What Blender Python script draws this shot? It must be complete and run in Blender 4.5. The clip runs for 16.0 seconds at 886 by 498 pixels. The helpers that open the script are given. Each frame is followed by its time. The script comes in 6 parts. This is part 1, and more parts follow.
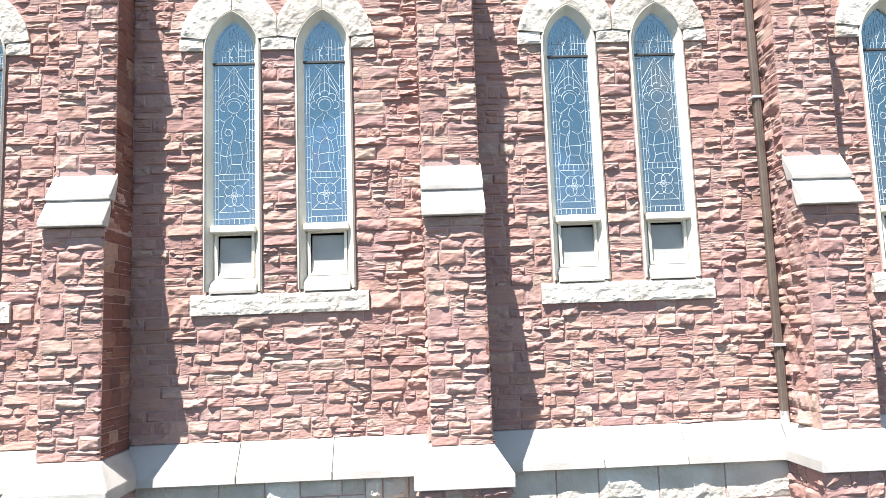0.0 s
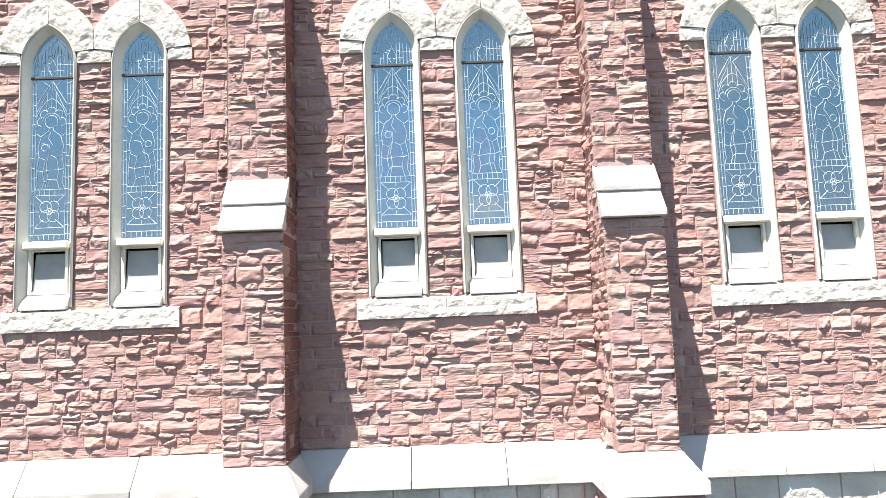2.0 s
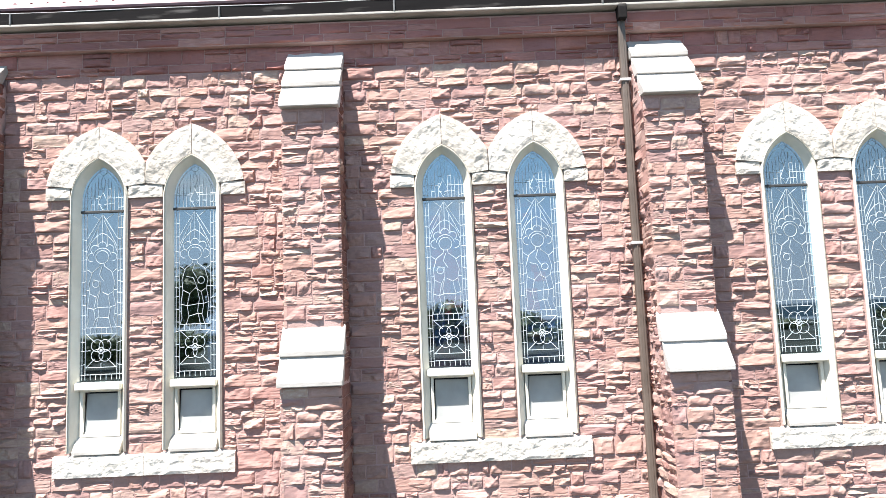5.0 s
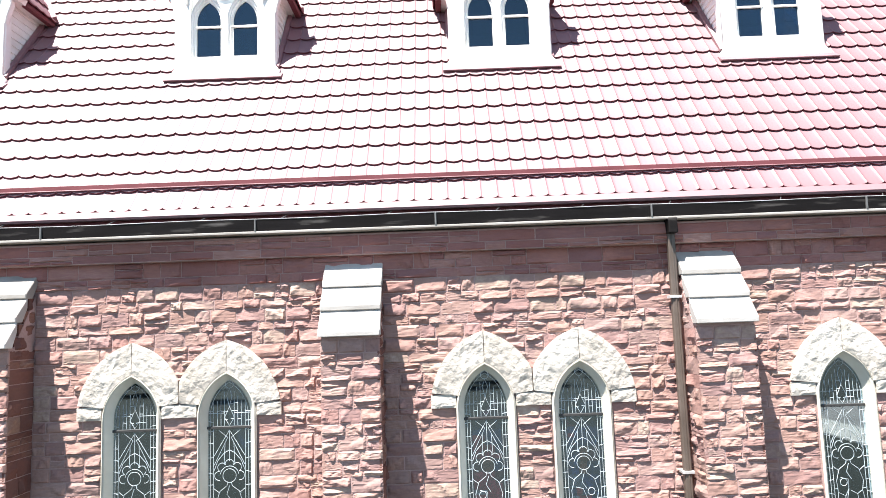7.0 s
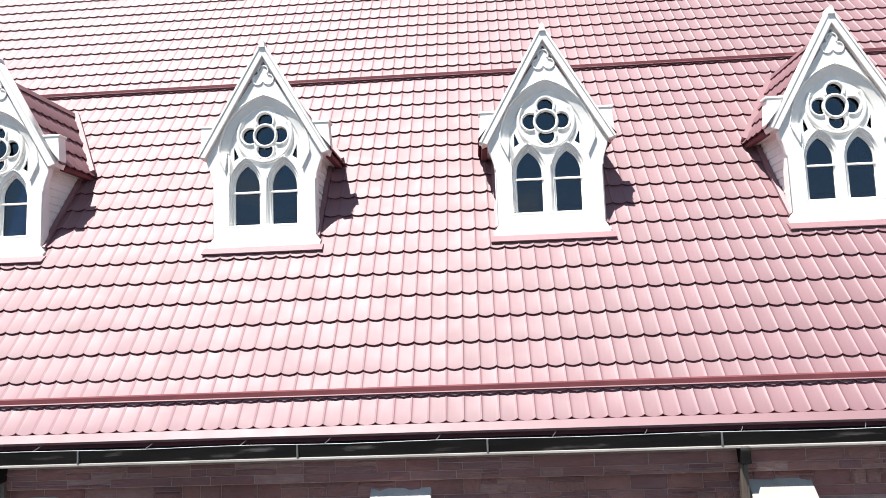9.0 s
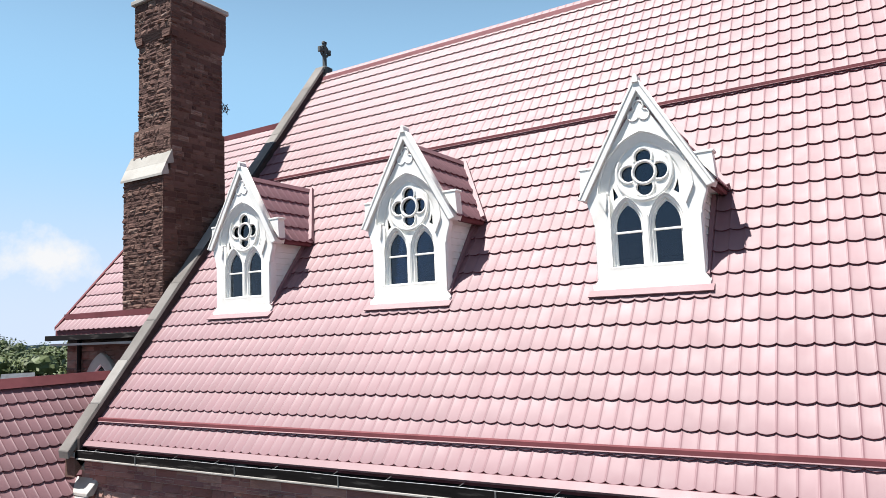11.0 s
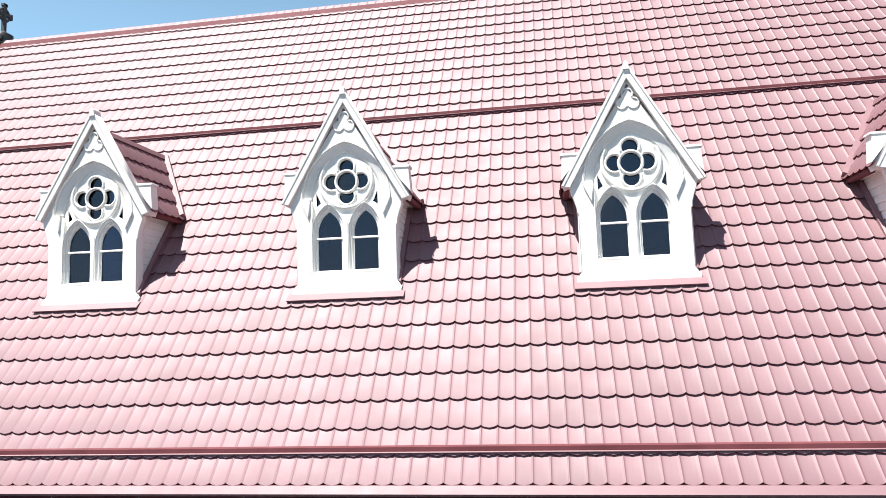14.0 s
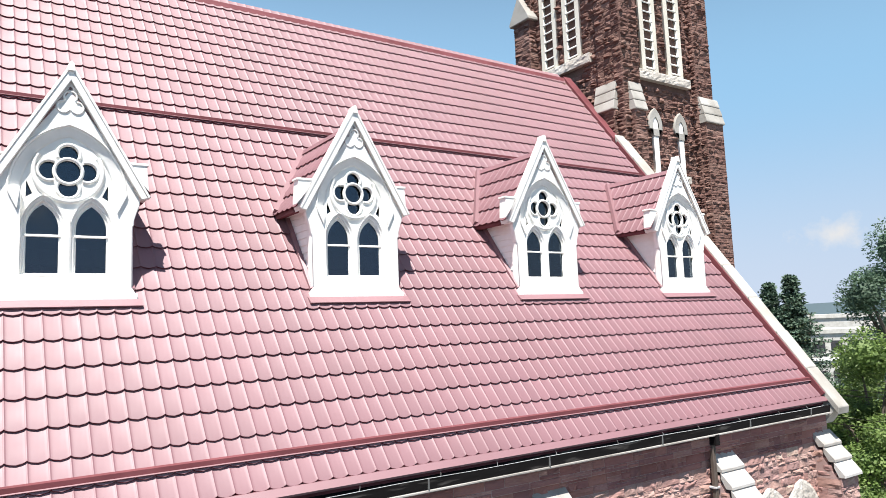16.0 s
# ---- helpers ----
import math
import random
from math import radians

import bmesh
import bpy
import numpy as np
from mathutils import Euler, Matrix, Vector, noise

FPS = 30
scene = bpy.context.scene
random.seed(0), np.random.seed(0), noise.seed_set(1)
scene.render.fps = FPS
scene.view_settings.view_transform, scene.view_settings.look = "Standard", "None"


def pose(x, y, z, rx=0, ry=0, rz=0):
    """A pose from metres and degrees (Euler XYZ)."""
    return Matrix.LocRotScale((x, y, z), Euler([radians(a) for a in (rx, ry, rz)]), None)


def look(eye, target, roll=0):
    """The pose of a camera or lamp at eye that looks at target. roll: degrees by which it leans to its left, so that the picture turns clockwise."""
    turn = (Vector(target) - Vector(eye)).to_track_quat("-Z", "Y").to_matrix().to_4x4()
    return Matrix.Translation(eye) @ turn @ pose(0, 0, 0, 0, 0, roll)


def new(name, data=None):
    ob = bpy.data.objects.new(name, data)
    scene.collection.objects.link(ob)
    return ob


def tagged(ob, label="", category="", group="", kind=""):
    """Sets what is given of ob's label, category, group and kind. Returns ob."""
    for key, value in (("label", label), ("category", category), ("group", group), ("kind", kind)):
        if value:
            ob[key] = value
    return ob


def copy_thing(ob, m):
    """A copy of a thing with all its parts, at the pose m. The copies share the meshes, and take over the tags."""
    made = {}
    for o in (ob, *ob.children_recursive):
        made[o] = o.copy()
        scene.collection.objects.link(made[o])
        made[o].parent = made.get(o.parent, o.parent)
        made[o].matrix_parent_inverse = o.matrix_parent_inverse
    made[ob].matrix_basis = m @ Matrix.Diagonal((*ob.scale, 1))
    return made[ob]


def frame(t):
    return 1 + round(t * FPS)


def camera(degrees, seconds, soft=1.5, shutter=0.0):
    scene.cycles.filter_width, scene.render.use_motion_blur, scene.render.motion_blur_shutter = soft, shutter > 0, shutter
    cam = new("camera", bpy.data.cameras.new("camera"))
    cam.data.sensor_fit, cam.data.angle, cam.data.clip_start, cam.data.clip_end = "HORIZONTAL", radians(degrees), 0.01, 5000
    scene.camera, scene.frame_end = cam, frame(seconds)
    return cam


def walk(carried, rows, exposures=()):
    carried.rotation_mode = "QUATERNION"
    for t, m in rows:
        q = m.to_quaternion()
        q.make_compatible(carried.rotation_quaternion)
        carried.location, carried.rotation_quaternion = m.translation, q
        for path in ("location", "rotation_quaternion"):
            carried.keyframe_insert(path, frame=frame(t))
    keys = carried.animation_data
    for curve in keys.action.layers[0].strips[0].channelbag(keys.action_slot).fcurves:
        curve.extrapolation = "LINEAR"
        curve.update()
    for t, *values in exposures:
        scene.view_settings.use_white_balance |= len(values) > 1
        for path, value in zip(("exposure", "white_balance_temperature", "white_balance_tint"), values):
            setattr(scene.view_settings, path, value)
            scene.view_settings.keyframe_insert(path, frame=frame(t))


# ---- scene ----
cam = camera(64.2, 16.0, soft=0.75)
PATH = [
    (0, (-0.062, -0.17, 2.531), (0.011, 1.816, 2.758), -2.1),
    (0.5, (0.024, -0.162, 2.579), (0.019, 1.826, 2.802), -2.0),
    (1, (-0.343, -0.063, 2.571), (-0.344, 1.924, 2.792), -2.2),
    (1.5, (-0.955, 0.0, 2.594), (-0.954, 1.988, 2.814), -2.2),
    (2, (-1.672, -0.04, 2.659), (-1.668, 1.948, 2.881), -2.2),
    (2.5, (-2.416, -0.026, 2.977), (-2.411, 1.961, 3.199), -2.3),
    (3, (-3.166, -0.022, 3.263), (-3.16, 1.966, 3.482), -2.3),
    (3.5, (-3.962, -0.009, 3.549), (-3.961, 1.979, 3.768), -2.3),
    (4, (-4.798, -0.063, 3.837), (-4.797, 1.925, 4.056), -2.3),
    (4.2, (-5.195, -0.064, 3.932), (-5.18, 1.924, 4.149), -2.3),
    (6.3, (-6.722, -0.21, 5.677), (-6.716, 1.778, 5.895), -2.2),
    (6.5, (-6.639, -0.213, 6.051), (-6.648, 1.775, 6.269), -2.1),
    (7, (-6.591, -0.1, 6.805), (-6.596, 1.888, 7.025), -2.1),
    (7.5, (-6.601, 0.025, 7.54), (-6.611, 2.013, 7.76), -2.1),
    (8, (-6.657, 0.139, 8.153), (-6.668, 2.127, 8.374), -2.1),
    (8.2, (-6.66, 0.148, 8.392), (-6.672, 2.136, 8.612), -2.1),
    (10.3, (-6.86, 0.035, 10.043), (-7.474, 1.926, 10.261), -2.2),
    (10.5, (-6.923, 0.058, 10.049), (-7.652, 1.907, 10.267), -2.2),
    (11, (-7.034, 0.091, 10.055), (-8.072, 1.786, 10.274), -2.3),
    (11.5, (-7.036, 0.066, 10.085), (-8.319, 1.584, 10.307), -2.2),
    (12, (-7.039, 0.049, 10.091), (-8.334, 1.556, 10.313), -2.2),
    (12.5, (-6.977, 0.009, 10.059), (-8.25, 1.535, 10.281), -2.2),
    (13, (-6.916, -0.002, 10.004), (-7.93, 1.708, 10.223), -2.1),
    (13.5, (-6.857, 0.043, 9.972), (-7.516, 1.918, 10.19), -2.0),
    (14, (-6.797, 0.127, 9.947), (-7.1, 2.091, 10.167), -2.0),
    (14.2, (-6.808, 0.119, 9.94), (-6.967, 2.1, 10.159), -2.0),
    (14.5, (-6.809, 0.122, 9.952), (-6.737, 2.108, 10.175), -2.0),
    (15, (-6.727, 0.112, 9.972), (-6.298, 2.053, 10.193), -2.0),
    (15.4, (-6.715, 0.1, 9.972), (-6.005, 1.957, 10.191), -2.1),
    (15.5, (-6.728, 0.076, 9.981), (-5.941, 1.902, 10.2), -2.2),
    (16, (-6.709, 0.071, 9.987), (-5.59, 1.715, 10.202), -2.3),
]
EXPOSURES = [(0.0, 1.74), (4.0, 1.80), (6.5, 1.90), (7.0, 1.70), (7.5, 1.39), (8.2, 1.13), (10.5, 0.85), (11.0, 0.86), (12.0, 0.96), (13.0, 0.97), (14.5, 0.96), (16.0, 1.06)]
walk(cam, [(t, look(eye, target, roll)) for t, eye, target, roll in PATH], EXPOSURES)

# ---- world and sun ----
SUN_DIR = Vector((0.78, 1.0, -2.85)).normalized()
world = bpy.data.worlds.new("sky")
scene.world = world
world.use_nodes = True
wn = world.node_tree
wn.nodes.clear()
w_out = wn.nodes.new("ShaderNodeOutputWorld")
w_bg = wn.nodes.new("ShaderNodeBackground")
w_sky = wn.nodes.new("ShaderNodeTexSky")
w_sky.sky_type = "NISHITA"
w_sky.sun_disc = False
w_sky.sun_elevation = math.asin(-SUN_DIR.z)
w_sky.sun_rotation = math.atan2(-SUN_DIR.x, -SUN_DIR.y)
w_sky.air_density, w_sky.dust_density, w_sky.ozone_density = 1.0, 0.25, 0.6
w_bg.inputs["Strength"].default_value = 0.05
w_co = wn.nodes.new("ShaderNodeTexCoord")
w_sep = wn.nodes.new("ShaderNodeSeparateXYZ")
wn.links.new(w_co.outputs["Generated"], w_sep.inputs[0])


def sky_layer(colour, below, high, low, most):
    """Mixes a haze colour into the sky, from nothing at one height to its most at another."""
    f = wn.nodes.new("ShaderNodeMapRange")
    f.interpolation_type = "SMOOTHSTEP"
    f.inputs["From Min"].default_value, f.inputs["From Max"].default_value = high, low
    f.inputs["To Min"].default_value, f.inputs["To Max"].default_value = 0.0, most
    mix = wn.nodes.new("ShaderNodeMixRGB")
    mix.inputs[2].default_value = (*colour, 1)
    wn.links.new(w_sep.outputs["Z"], f.inputs["Value"])
    wn.links.new(f.outputs[0], mix.inputs[0])
    wn.links.new(below, mix.inputs[1])
    return mix.outputs[0]


w_last = sky_layer((3.9, 7.0, 10.2), w_sky.outputs[0], 0.68, 0.26, 0.92)
w_last = sky_layer((6.9, 7.95, 9.75), w_last, 0.30, 0.0, 0.95)
# a few small fair-weather clouds
w_no = wn.nodes.new("ShaderNodeTexNoise")
w_no.inputs["Scale"].default_value, w_no.inputs["Detail"].default_value, w_no.inputs["Roughness"].default_value = 19.0, 9, 0.62
wn.links.new(w_co.outputs["Generated"], w_no.inputs["Vector"])


def cloud(below, at, size, most, wide=2.2):
    off = wn.nodes.new("ShaderNodeVectorMath")
    off.operation = "SUBTRACT"
    off.inputs[1].default_value = at
    sc = wn.nodes.new("ShaderNodeVectorMath")
    sc.operation = "MULTIPLY"
    sc.inputs[1].default_value = (1, 1, wide)
    ln = wn.nodes.new("ShaderNodeVectorMath")
    ln.operation = "LENGTH"
    ad = wn.nodes.new("ShaderNodeMath")
    ad.operation = "MULTIPLY_ADD"
    ad.inputs[1].default_value = -3.4 * size
    f = wn.nodes.new("ShaderNodeMapRange")
    f.inputs["From Min"].default_value, f.inputs["From Max"].default_value = -0.75 * size, -1.7 * size
    f.inputs["To Min"].default_value, f.inputs["To Max"].default_value = 0.0, most
    mix = wn.nodes.new("ShaderNodeMixRGB")
    mix.inputs[2].default_value = (9.0, 9.1, 9.3, 1)
    wn.links.new(w_co.outputs["Generated"], off.inputs[0])
    wn.links.new(off.outputs[0], sc.inputs[0])
    wn.links.new(sc.outputs[0], ln.inputs[0])
    wn.links.new(w_no.outputs[0], ad.inputs[0])
    wn.links.new(ln.outputs["Value"], ad.inputs[2])
    wn.links.new(ad.outputs[0], f.inputs["Value"])
    wn.links.new(f.outputs[0], mix.inputs[0])
    wn.links.new(below, mix.inputs[1])
    return mix.outputs[0]


for at, size, most in (((-0.87, 0.48, 0.105), 0.078, 1.0), ((-0.91, 0.34, 0.232), 0.035, 0.6), ((0.892, 0.443, 0.092), 0.062, 1.0), ((-0.93, 0.33, 0.09), 0.06, 0.5), ((-0.55, -0.75, 0.35), 0.16, 0.7), ((0.35, -0.85, 0.3), 0.13, 0.7), ((0.06, -0.98, 0.17), 0.07, 0.75), ((-0.32, -0.93, 0.2), 0.06, 0.6), ((0.3, -0.94, 0.13), 0.05, 0.6)):
    w_last = cloud(w_last, at, size, most)
w_side = wn.nodes.new("ShaderNodeMapRange")
w_side.inputs["From Min"].default_value, w_side.inputs["From Max"].default_value = -1.0, 1.0
w_side.inputs["To Min"].default_value, w_side.inputs["To Max"].default_value = 1.16, 0.84
w_dim = wn.nodes.new("ShaderNodeVectorMath")
w_dim.operation = "SCALE"
wn.links.new(w_sep.outputs["X"], w_side.inputs["Value"])
wn.links.new(w_last, w_dim.inputs[0])
wn.links.new(w_side.outputs[0], w_dim.inputs["Scale"])
wn.links.new(w_dim.outputs[0], w_bg.inputs["Color"])
wn.links.new(w_bg.outputs[0], w_out.inputs["Surface"])
sun = new("sun", bpy.data.lights.new("sun", "SUN"))
sun.data.energy, sun.data.angle, sun.data.color = 5.0, radians(0.53), (1.0, 0.965, 0.93)
sun.matrix_world = look(Vector((0, 0, 60)), Vector((0, 0, 60)) + SUN_DIR)

# ---- materials ----
def ramp(nodes, stops):
    r = nodes.new("ShaderNodeValToRGB")
    while len(r.color_ramp.elements) < len(stops):
        r.color_ramp.elements.new(0.5)
    for e, (p, c) in zip(r.color_ramp.elements, stops):
        e.position, e.color = p, (*c, 1)
    return r


def material(name, stops, rough=0.85, metal=0.0, grain=40.0, stain=1.6, bump=0.3, bump_scale=60.0, stretch=(1, 1, 1),
             stain_dark=0.25, spec=0.5, pieces=True, bump_dist=0.01, ior=1.5, detail=8):
    """A weathered surface: a colour picked per piece, stains at a large scale, grain and relief at a small one."""
    m = bpy.data.materials.new(name)
    m.use_nodes = True
    n, l = m.node_tree.nodes, m.node_tree.links
    b = n["Principled BSDF"]
    co = n.new("ShaderNodeTexCoord")
    geo = n.new("ShaderNodeNewGeometry")
    mp = n.new("ShaderNodeMapping")
    mp.inputs["Scale"].default_value = stretch
    l.new(geo.outputs["Position"], mp.inputs["Vector"])
    g = n.new("ShaderNodeTexNoise")
    g.inputs["Scale"].default_value, g.inputs["Detail"].default_value = grain, 4
    l.new(mp.outputs[0], g.inputs["Vector"])
    s = n.new("ShaderNodeTexNoise")
    s.inputs["Scale"].default_value, s.inputs["Detail"].default_value = stain, 5
    l.new(geo.outputs["Position"], s.inputs["Vector"])
    col = ramp(n, stops)
    add = n.new("ShaderNodeMath")
    add.operation = "FRACT" if pieces else "ADD"
    if pieces:
        oi = n.new("ShaderNodeObjectInfo")
        sm = n.new("ShaderNodeMath")
        sm.operation = "ADD"
        l.new(oi.outputs["Random"], sm.inputs[0])
        l.new(geo.outputs["Random Per Island"], sm.inputs[1])
        l.new(sm.outputs[0], add.inputs[0])
        mixv = n.new("ShaderNodeMath")
        mixv.operation = "MULTIPLY_ADD"
        mixv.inputs[1].default_value = 0.72
        l.new(add.outputs[0], mixv.inputs[0])
        gs = n.new("ShaderNodeMath")
        gs.operation = "MULTIPLY"
        gs.inputs[1].default_value = 0.28
        l.new(g.outputs[0], gs.inputs[0])
        l.new(gs.outputs[0], mixv.inputs[2])
        l.new(mixv.outputs[0], col.inputs[0])
    else:
        l.new(g.outputs[0], col.inputs[0])
    dk = n.new("ShaderNodeMixRGB")
    dk.blend_type = "MULTIPLY"
    sr = n.new("ShaderNodeMapRange")
    sr.inputs["From Min"].default_value, sr.inputs["From Max"].default_value = 0.42, 0.72
    sr.inputs["To Min"].default_value, sr.inputs["To Max"].default_value = 0.0, 1.0
    l.new(s.outputs[0], sr.inputs[0])
    sc = n.new("ShaderNodeMath")
    sc.operation = "MULTIPLY"
    sc.inputs[1].default_value = 1.0
    l.new(sr.outputs[0], sc.inputs[0])
    l.new(sc.outputs[0], dk.inputs[0])
    k = 1.0 - stain_dark
    dk.inputs[2].default_value = (k, k * 0.98, k * 0.95, 1)
    l.new(col.outputs[0], dk.inputs[1])
    l.new(dk.outputs[0], b.inputs["Base Color"])
    b.inputs["Metallic"].default_value = metal
    b.inputs["Specular IOR Level"].default_value = spec
    b.inputs["IOR"].default_value = ior
    rr = n.new("ShaderNodeMapRange")
    rr.inputs["To Min"].default_value, rr.inputs["To Max"].default_value = max(0.0, rough - 0.07), min(1.0, rough + 0.07)
    l.new(g.outputs[0], rr.inputs[0])
    l.new(rr.outputs[0], b.inputs["Roughness"])
    if bump:
        bt = n.new("ShaderNodeTexNoise")
        bt.inputs["Scale"].default_value, bt.inputs["Detail"].default_value = bump_scale, detail
        l.new(mp.outputs[0], bt.inputs["Vector"])
        bp = n.new("ShaderNodeBump")
        bp.inputs["Strength"].default_value, bp.inputs["Distance"].default_value = bump, bump_dist
        l.new(bt.outputs[0], bp.inputs["Height"])
        l.new(bp.outputs[0], b.inputs["Normal"])
    return m


def glazing(name, tint, ior, gloss=(0.9, 0.9, 0.9), rough=0.02):
    """Window glass: part mirror by Fresnel, part see-through with a tint."""
    m = bpy.data.materials.new(name)
    m.use_nodes = True
    n, l = m.node_tree.nodes, m.node_tree.links
    n.remove(n["Principled BSDF"])
    out = n["Material Output"]
    tr = n.new("ShaderNodeBsdfTransparent")
    tr.inputs[0].default_value = (*tint, 1)
    gl = n.new("ShaderNodeBsdfGlossy")
    gl.inputs["Roughness"].default_value = rough
    gl.inputs[0].default_value = (*gloss, 1)
    fr = n.new("ShaderNodeFresnel")
    fr.inputs["IOR"].default_value = ior
    mx = n.new("ShaderNodeMixShader")
    l.new(fr.outputs[0], mx.inputs[0])
    l.new(tr.outputs[0], mx.inputs[1])
    l.new(gl.outputs[0], mx.inputs[2])
    l.new(mx.outputs[0], out.inputs["Surface"])
    return m


RED_STONE = material("red_sandstone", [(0.05, (0.280, 0.153, 0.136)), (0.17, (0.391, 0.226, 0.197)), (0.29, (0.320, 0.199, 0.186)), (0.41, (0.424, 0.258, 0.220)), (0.53, (0.369, 0.226, 0.188)), (0.64, (0.438, 0.284, 0.244)), (0.75, (0.355, 0.232, 0.213)), (0.85, (0.460, 0.331, 0.267)), (0.93, (0.532, 0.435, 0.378))],
                     rough=0.92, grain=26, stain=0.9, bump=0.10, bump_scale=24, stretch=(0.8, 0.8, 1.3), stain_dark=0.16, bump_dist=0.015, spec=0.2)
DRESSED = material("dressed_red_sandstone", [(0.0, (0.243, 0.105, 0.096)), (0.2, (0.344, 0.153, 0.134)), (0.38, (0.293, 0.144, 0.136)), (0.55, (0.405, 0.188, 0.154)), (0.7, (0.354, 0.174, 0.154)), (0.84, (0.445, 0.242, 0.202)), (0.95, (0.607, 0.402, 0.348))],
                   rough=0.9, grain=30, stain=1.2, bump=0.5, bump_scale=16, stretch=(0.4, 0.4, 2.2), bump_dist=0.012, spec=0.25)
# Rust-toned stone with the shade of the buttresses' sunless east faces in its colour.
SHADED_RUST_STONE = material("shaded_rust_red_sandstone", [(0.0, (0.14, 0.062, 0.05)), (0.3, (0.21, 0.098, 0.078)), (0.5, (0.18, 0.092, 0.078)), (0.75, (0.26, 0.132, 0.10)), (0.95, (0.40, 0.29, 0.23))],
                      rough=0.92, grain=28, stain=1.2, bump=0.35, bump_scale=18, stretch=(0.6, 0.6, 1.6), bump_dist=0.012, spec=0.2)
BROWN_STONE = material("brown_sandstone", [(0.0, (0.125, 0.066, 0.056)), (0.45, (0.19, 0.107, 0.087)), (0.8, (0.245, 0.148, 0.121)), (0.98, (0.33, 0.228, 0.188))],
                       rough=0.93, grain=20, stain=0.8, bump=1.0, bump_scale=10, stretch=(0.4, 0.4, 2.4), bump_dist=0.03, spec=0.2)
MORTAR = material("pink_lime_mortar", [(0.2, (0.410, 0.274, 0.250)), (0.8, (0.489, 0.342, 0.316))], rough=0.95, grain=35, bump=0.4, bump_scale=80, pieces=False, spec=0.2)
BROWN_MORTAR = material("brown_mortar", [(0.2, (0.13, 0.075, 0.06)), (0.8, (0.2, 0.125, 0.1))], rough=0.95, grain=35, bump=0.4, bump_scale=80, pieces=False, spec=0.2)
LIMESTONE = material("pale_limestone", [(0.2, (0.40, 0.375, 0.345)), (0.5, (0.50, 0.475, 0.445)), (0.8, (0.57, 0.545, 0.515))], rough=0.85, grain=7, stain=1.7, bump=0.4, bump_scale=40,
                     stain_dark=0.34, bump_dist=0.008, spec=0.3)
CREAM_STONE = material("cream_dressed_limestone", [(0.2, (0.66, 0.62, 0.53)), (0.8, (0.74, 0.70, 0.60))], rough=0.85, grain=9, stain=1.6, bump=0.25, bump_scale=40, stain_dark=0.15, bump_dist=0.006, pieces=False, spec=0.3)
SOOTY_STONE = material("sooty_brown_sandstone", [(0.0, (0.086, 0.048, 0.041)), (0.45, (0.144, 0.081, 0.067)), (0.8, (0.190, 0.113, 0.090)), (0.96, (0.368, 0.276, 0.230))],
                       rough=0.93, grain=20, stain=0.8, bump=1.0, bump_scale=12, stretch=(0.4, 0.4, 2.4), bump_dist=0.025, spec=0.2)
ROCK_LIME = material("rock_faced_limestone", [(0.1, (0.47, 0.42, 0.36)), (0.5, (0.58, 0.53, 0.465)), (0.9, (0.68, 0.635, 0.57))], rough=0.9, grain=12, stain=3.0, bump=0.9,
                     bump_scale=14, stain_dark=0.22, bump_dist=0.03, spec=0.25)
# west coping: a darker grey than the other copings
DARK_COPING = material("dark_coping_stone", [(0.1, (0.173, 0.160, 0.148)), (0.6, (0.248, 0.231, 0.213)), (0.9, (0.311, 0.293, 0.273))], rough=0.92, grain=7, stain=1.1, bump=0.5, bump_scale=30, stain_dark=0.35, spec=0.25)
GREY_COPING = material("grey_coping_stone", [(0.1, (0.37, 0.35, 0.315)), (0.6, (0.43, 0.41, 0.37)), (0.9, (0.49, 0.47, 0.43))], rough=0.9, grain=9, stain=1.4, bump=0.4, bump_scale=30,
                       stain_dark=0.3, spec=0.25)
ROOF_TILE = material("rose_red_painted_tile", [(0.05, (0.175, 0.059, 0.070)), (0.5, (0.19, 0.065, 0.077)), (0.95, (0.207, 0.072, 0.085))], rough=0.68, ior=2.3, grain=3, stain=0.7, bump=0.06,
                     bump_scale=220, stain_dark=0.1, bump_dist=0.002, spec=0.5)
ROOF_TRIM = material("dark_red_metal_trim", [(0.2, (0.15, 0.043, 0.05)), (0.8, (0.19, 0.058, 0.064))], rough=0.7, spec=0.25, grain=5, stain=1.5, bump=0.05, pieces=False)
# wine red for the tiles' drop edges, with their shade painted in
SHADED_TILE_EDGE = material("shaded_wine_red_tile_edge", [(0.2, (0.15, 0.035, 0.045)), (0.8, (0.19, 0.048, 0.06))], rough=0.6, grain=5, stain=1.5, bump=0.05, spec=0.3)
WHITE_PAINT = material("white_painted_wood", [(0.2, (0.85, 0.835, 0.79)), (0.8, (0.90, 0.885, 0.845))], rough=0.5, grain=9, stain=2.4, bump=0.12, bump_scale=50, stain_dark=0.07,
                       bump_dist=0.003, pieces=False)
CREAM_PAINT = material("cream_window_frame", [(0.2, (0.66, 0.62, 0.53)), (0.8, (0.74, 0.70, 0.61))], rough=0.6, grain=20, bump=0.1, stain_dark=0.12, pieces=False)
# dark lead whose colour takes in the shade of an east-facing side
LEAD_SHADED = material("shaded_weathered_lead", [(0.2, (0.03, 0.024, 0.024)), (0.8, (0.07, 0.055, 0.052))], rough=0.85, spec=0.2, grain=8, stain=1.2, bump=0.2, stain_dark=0.3, pieces=False)
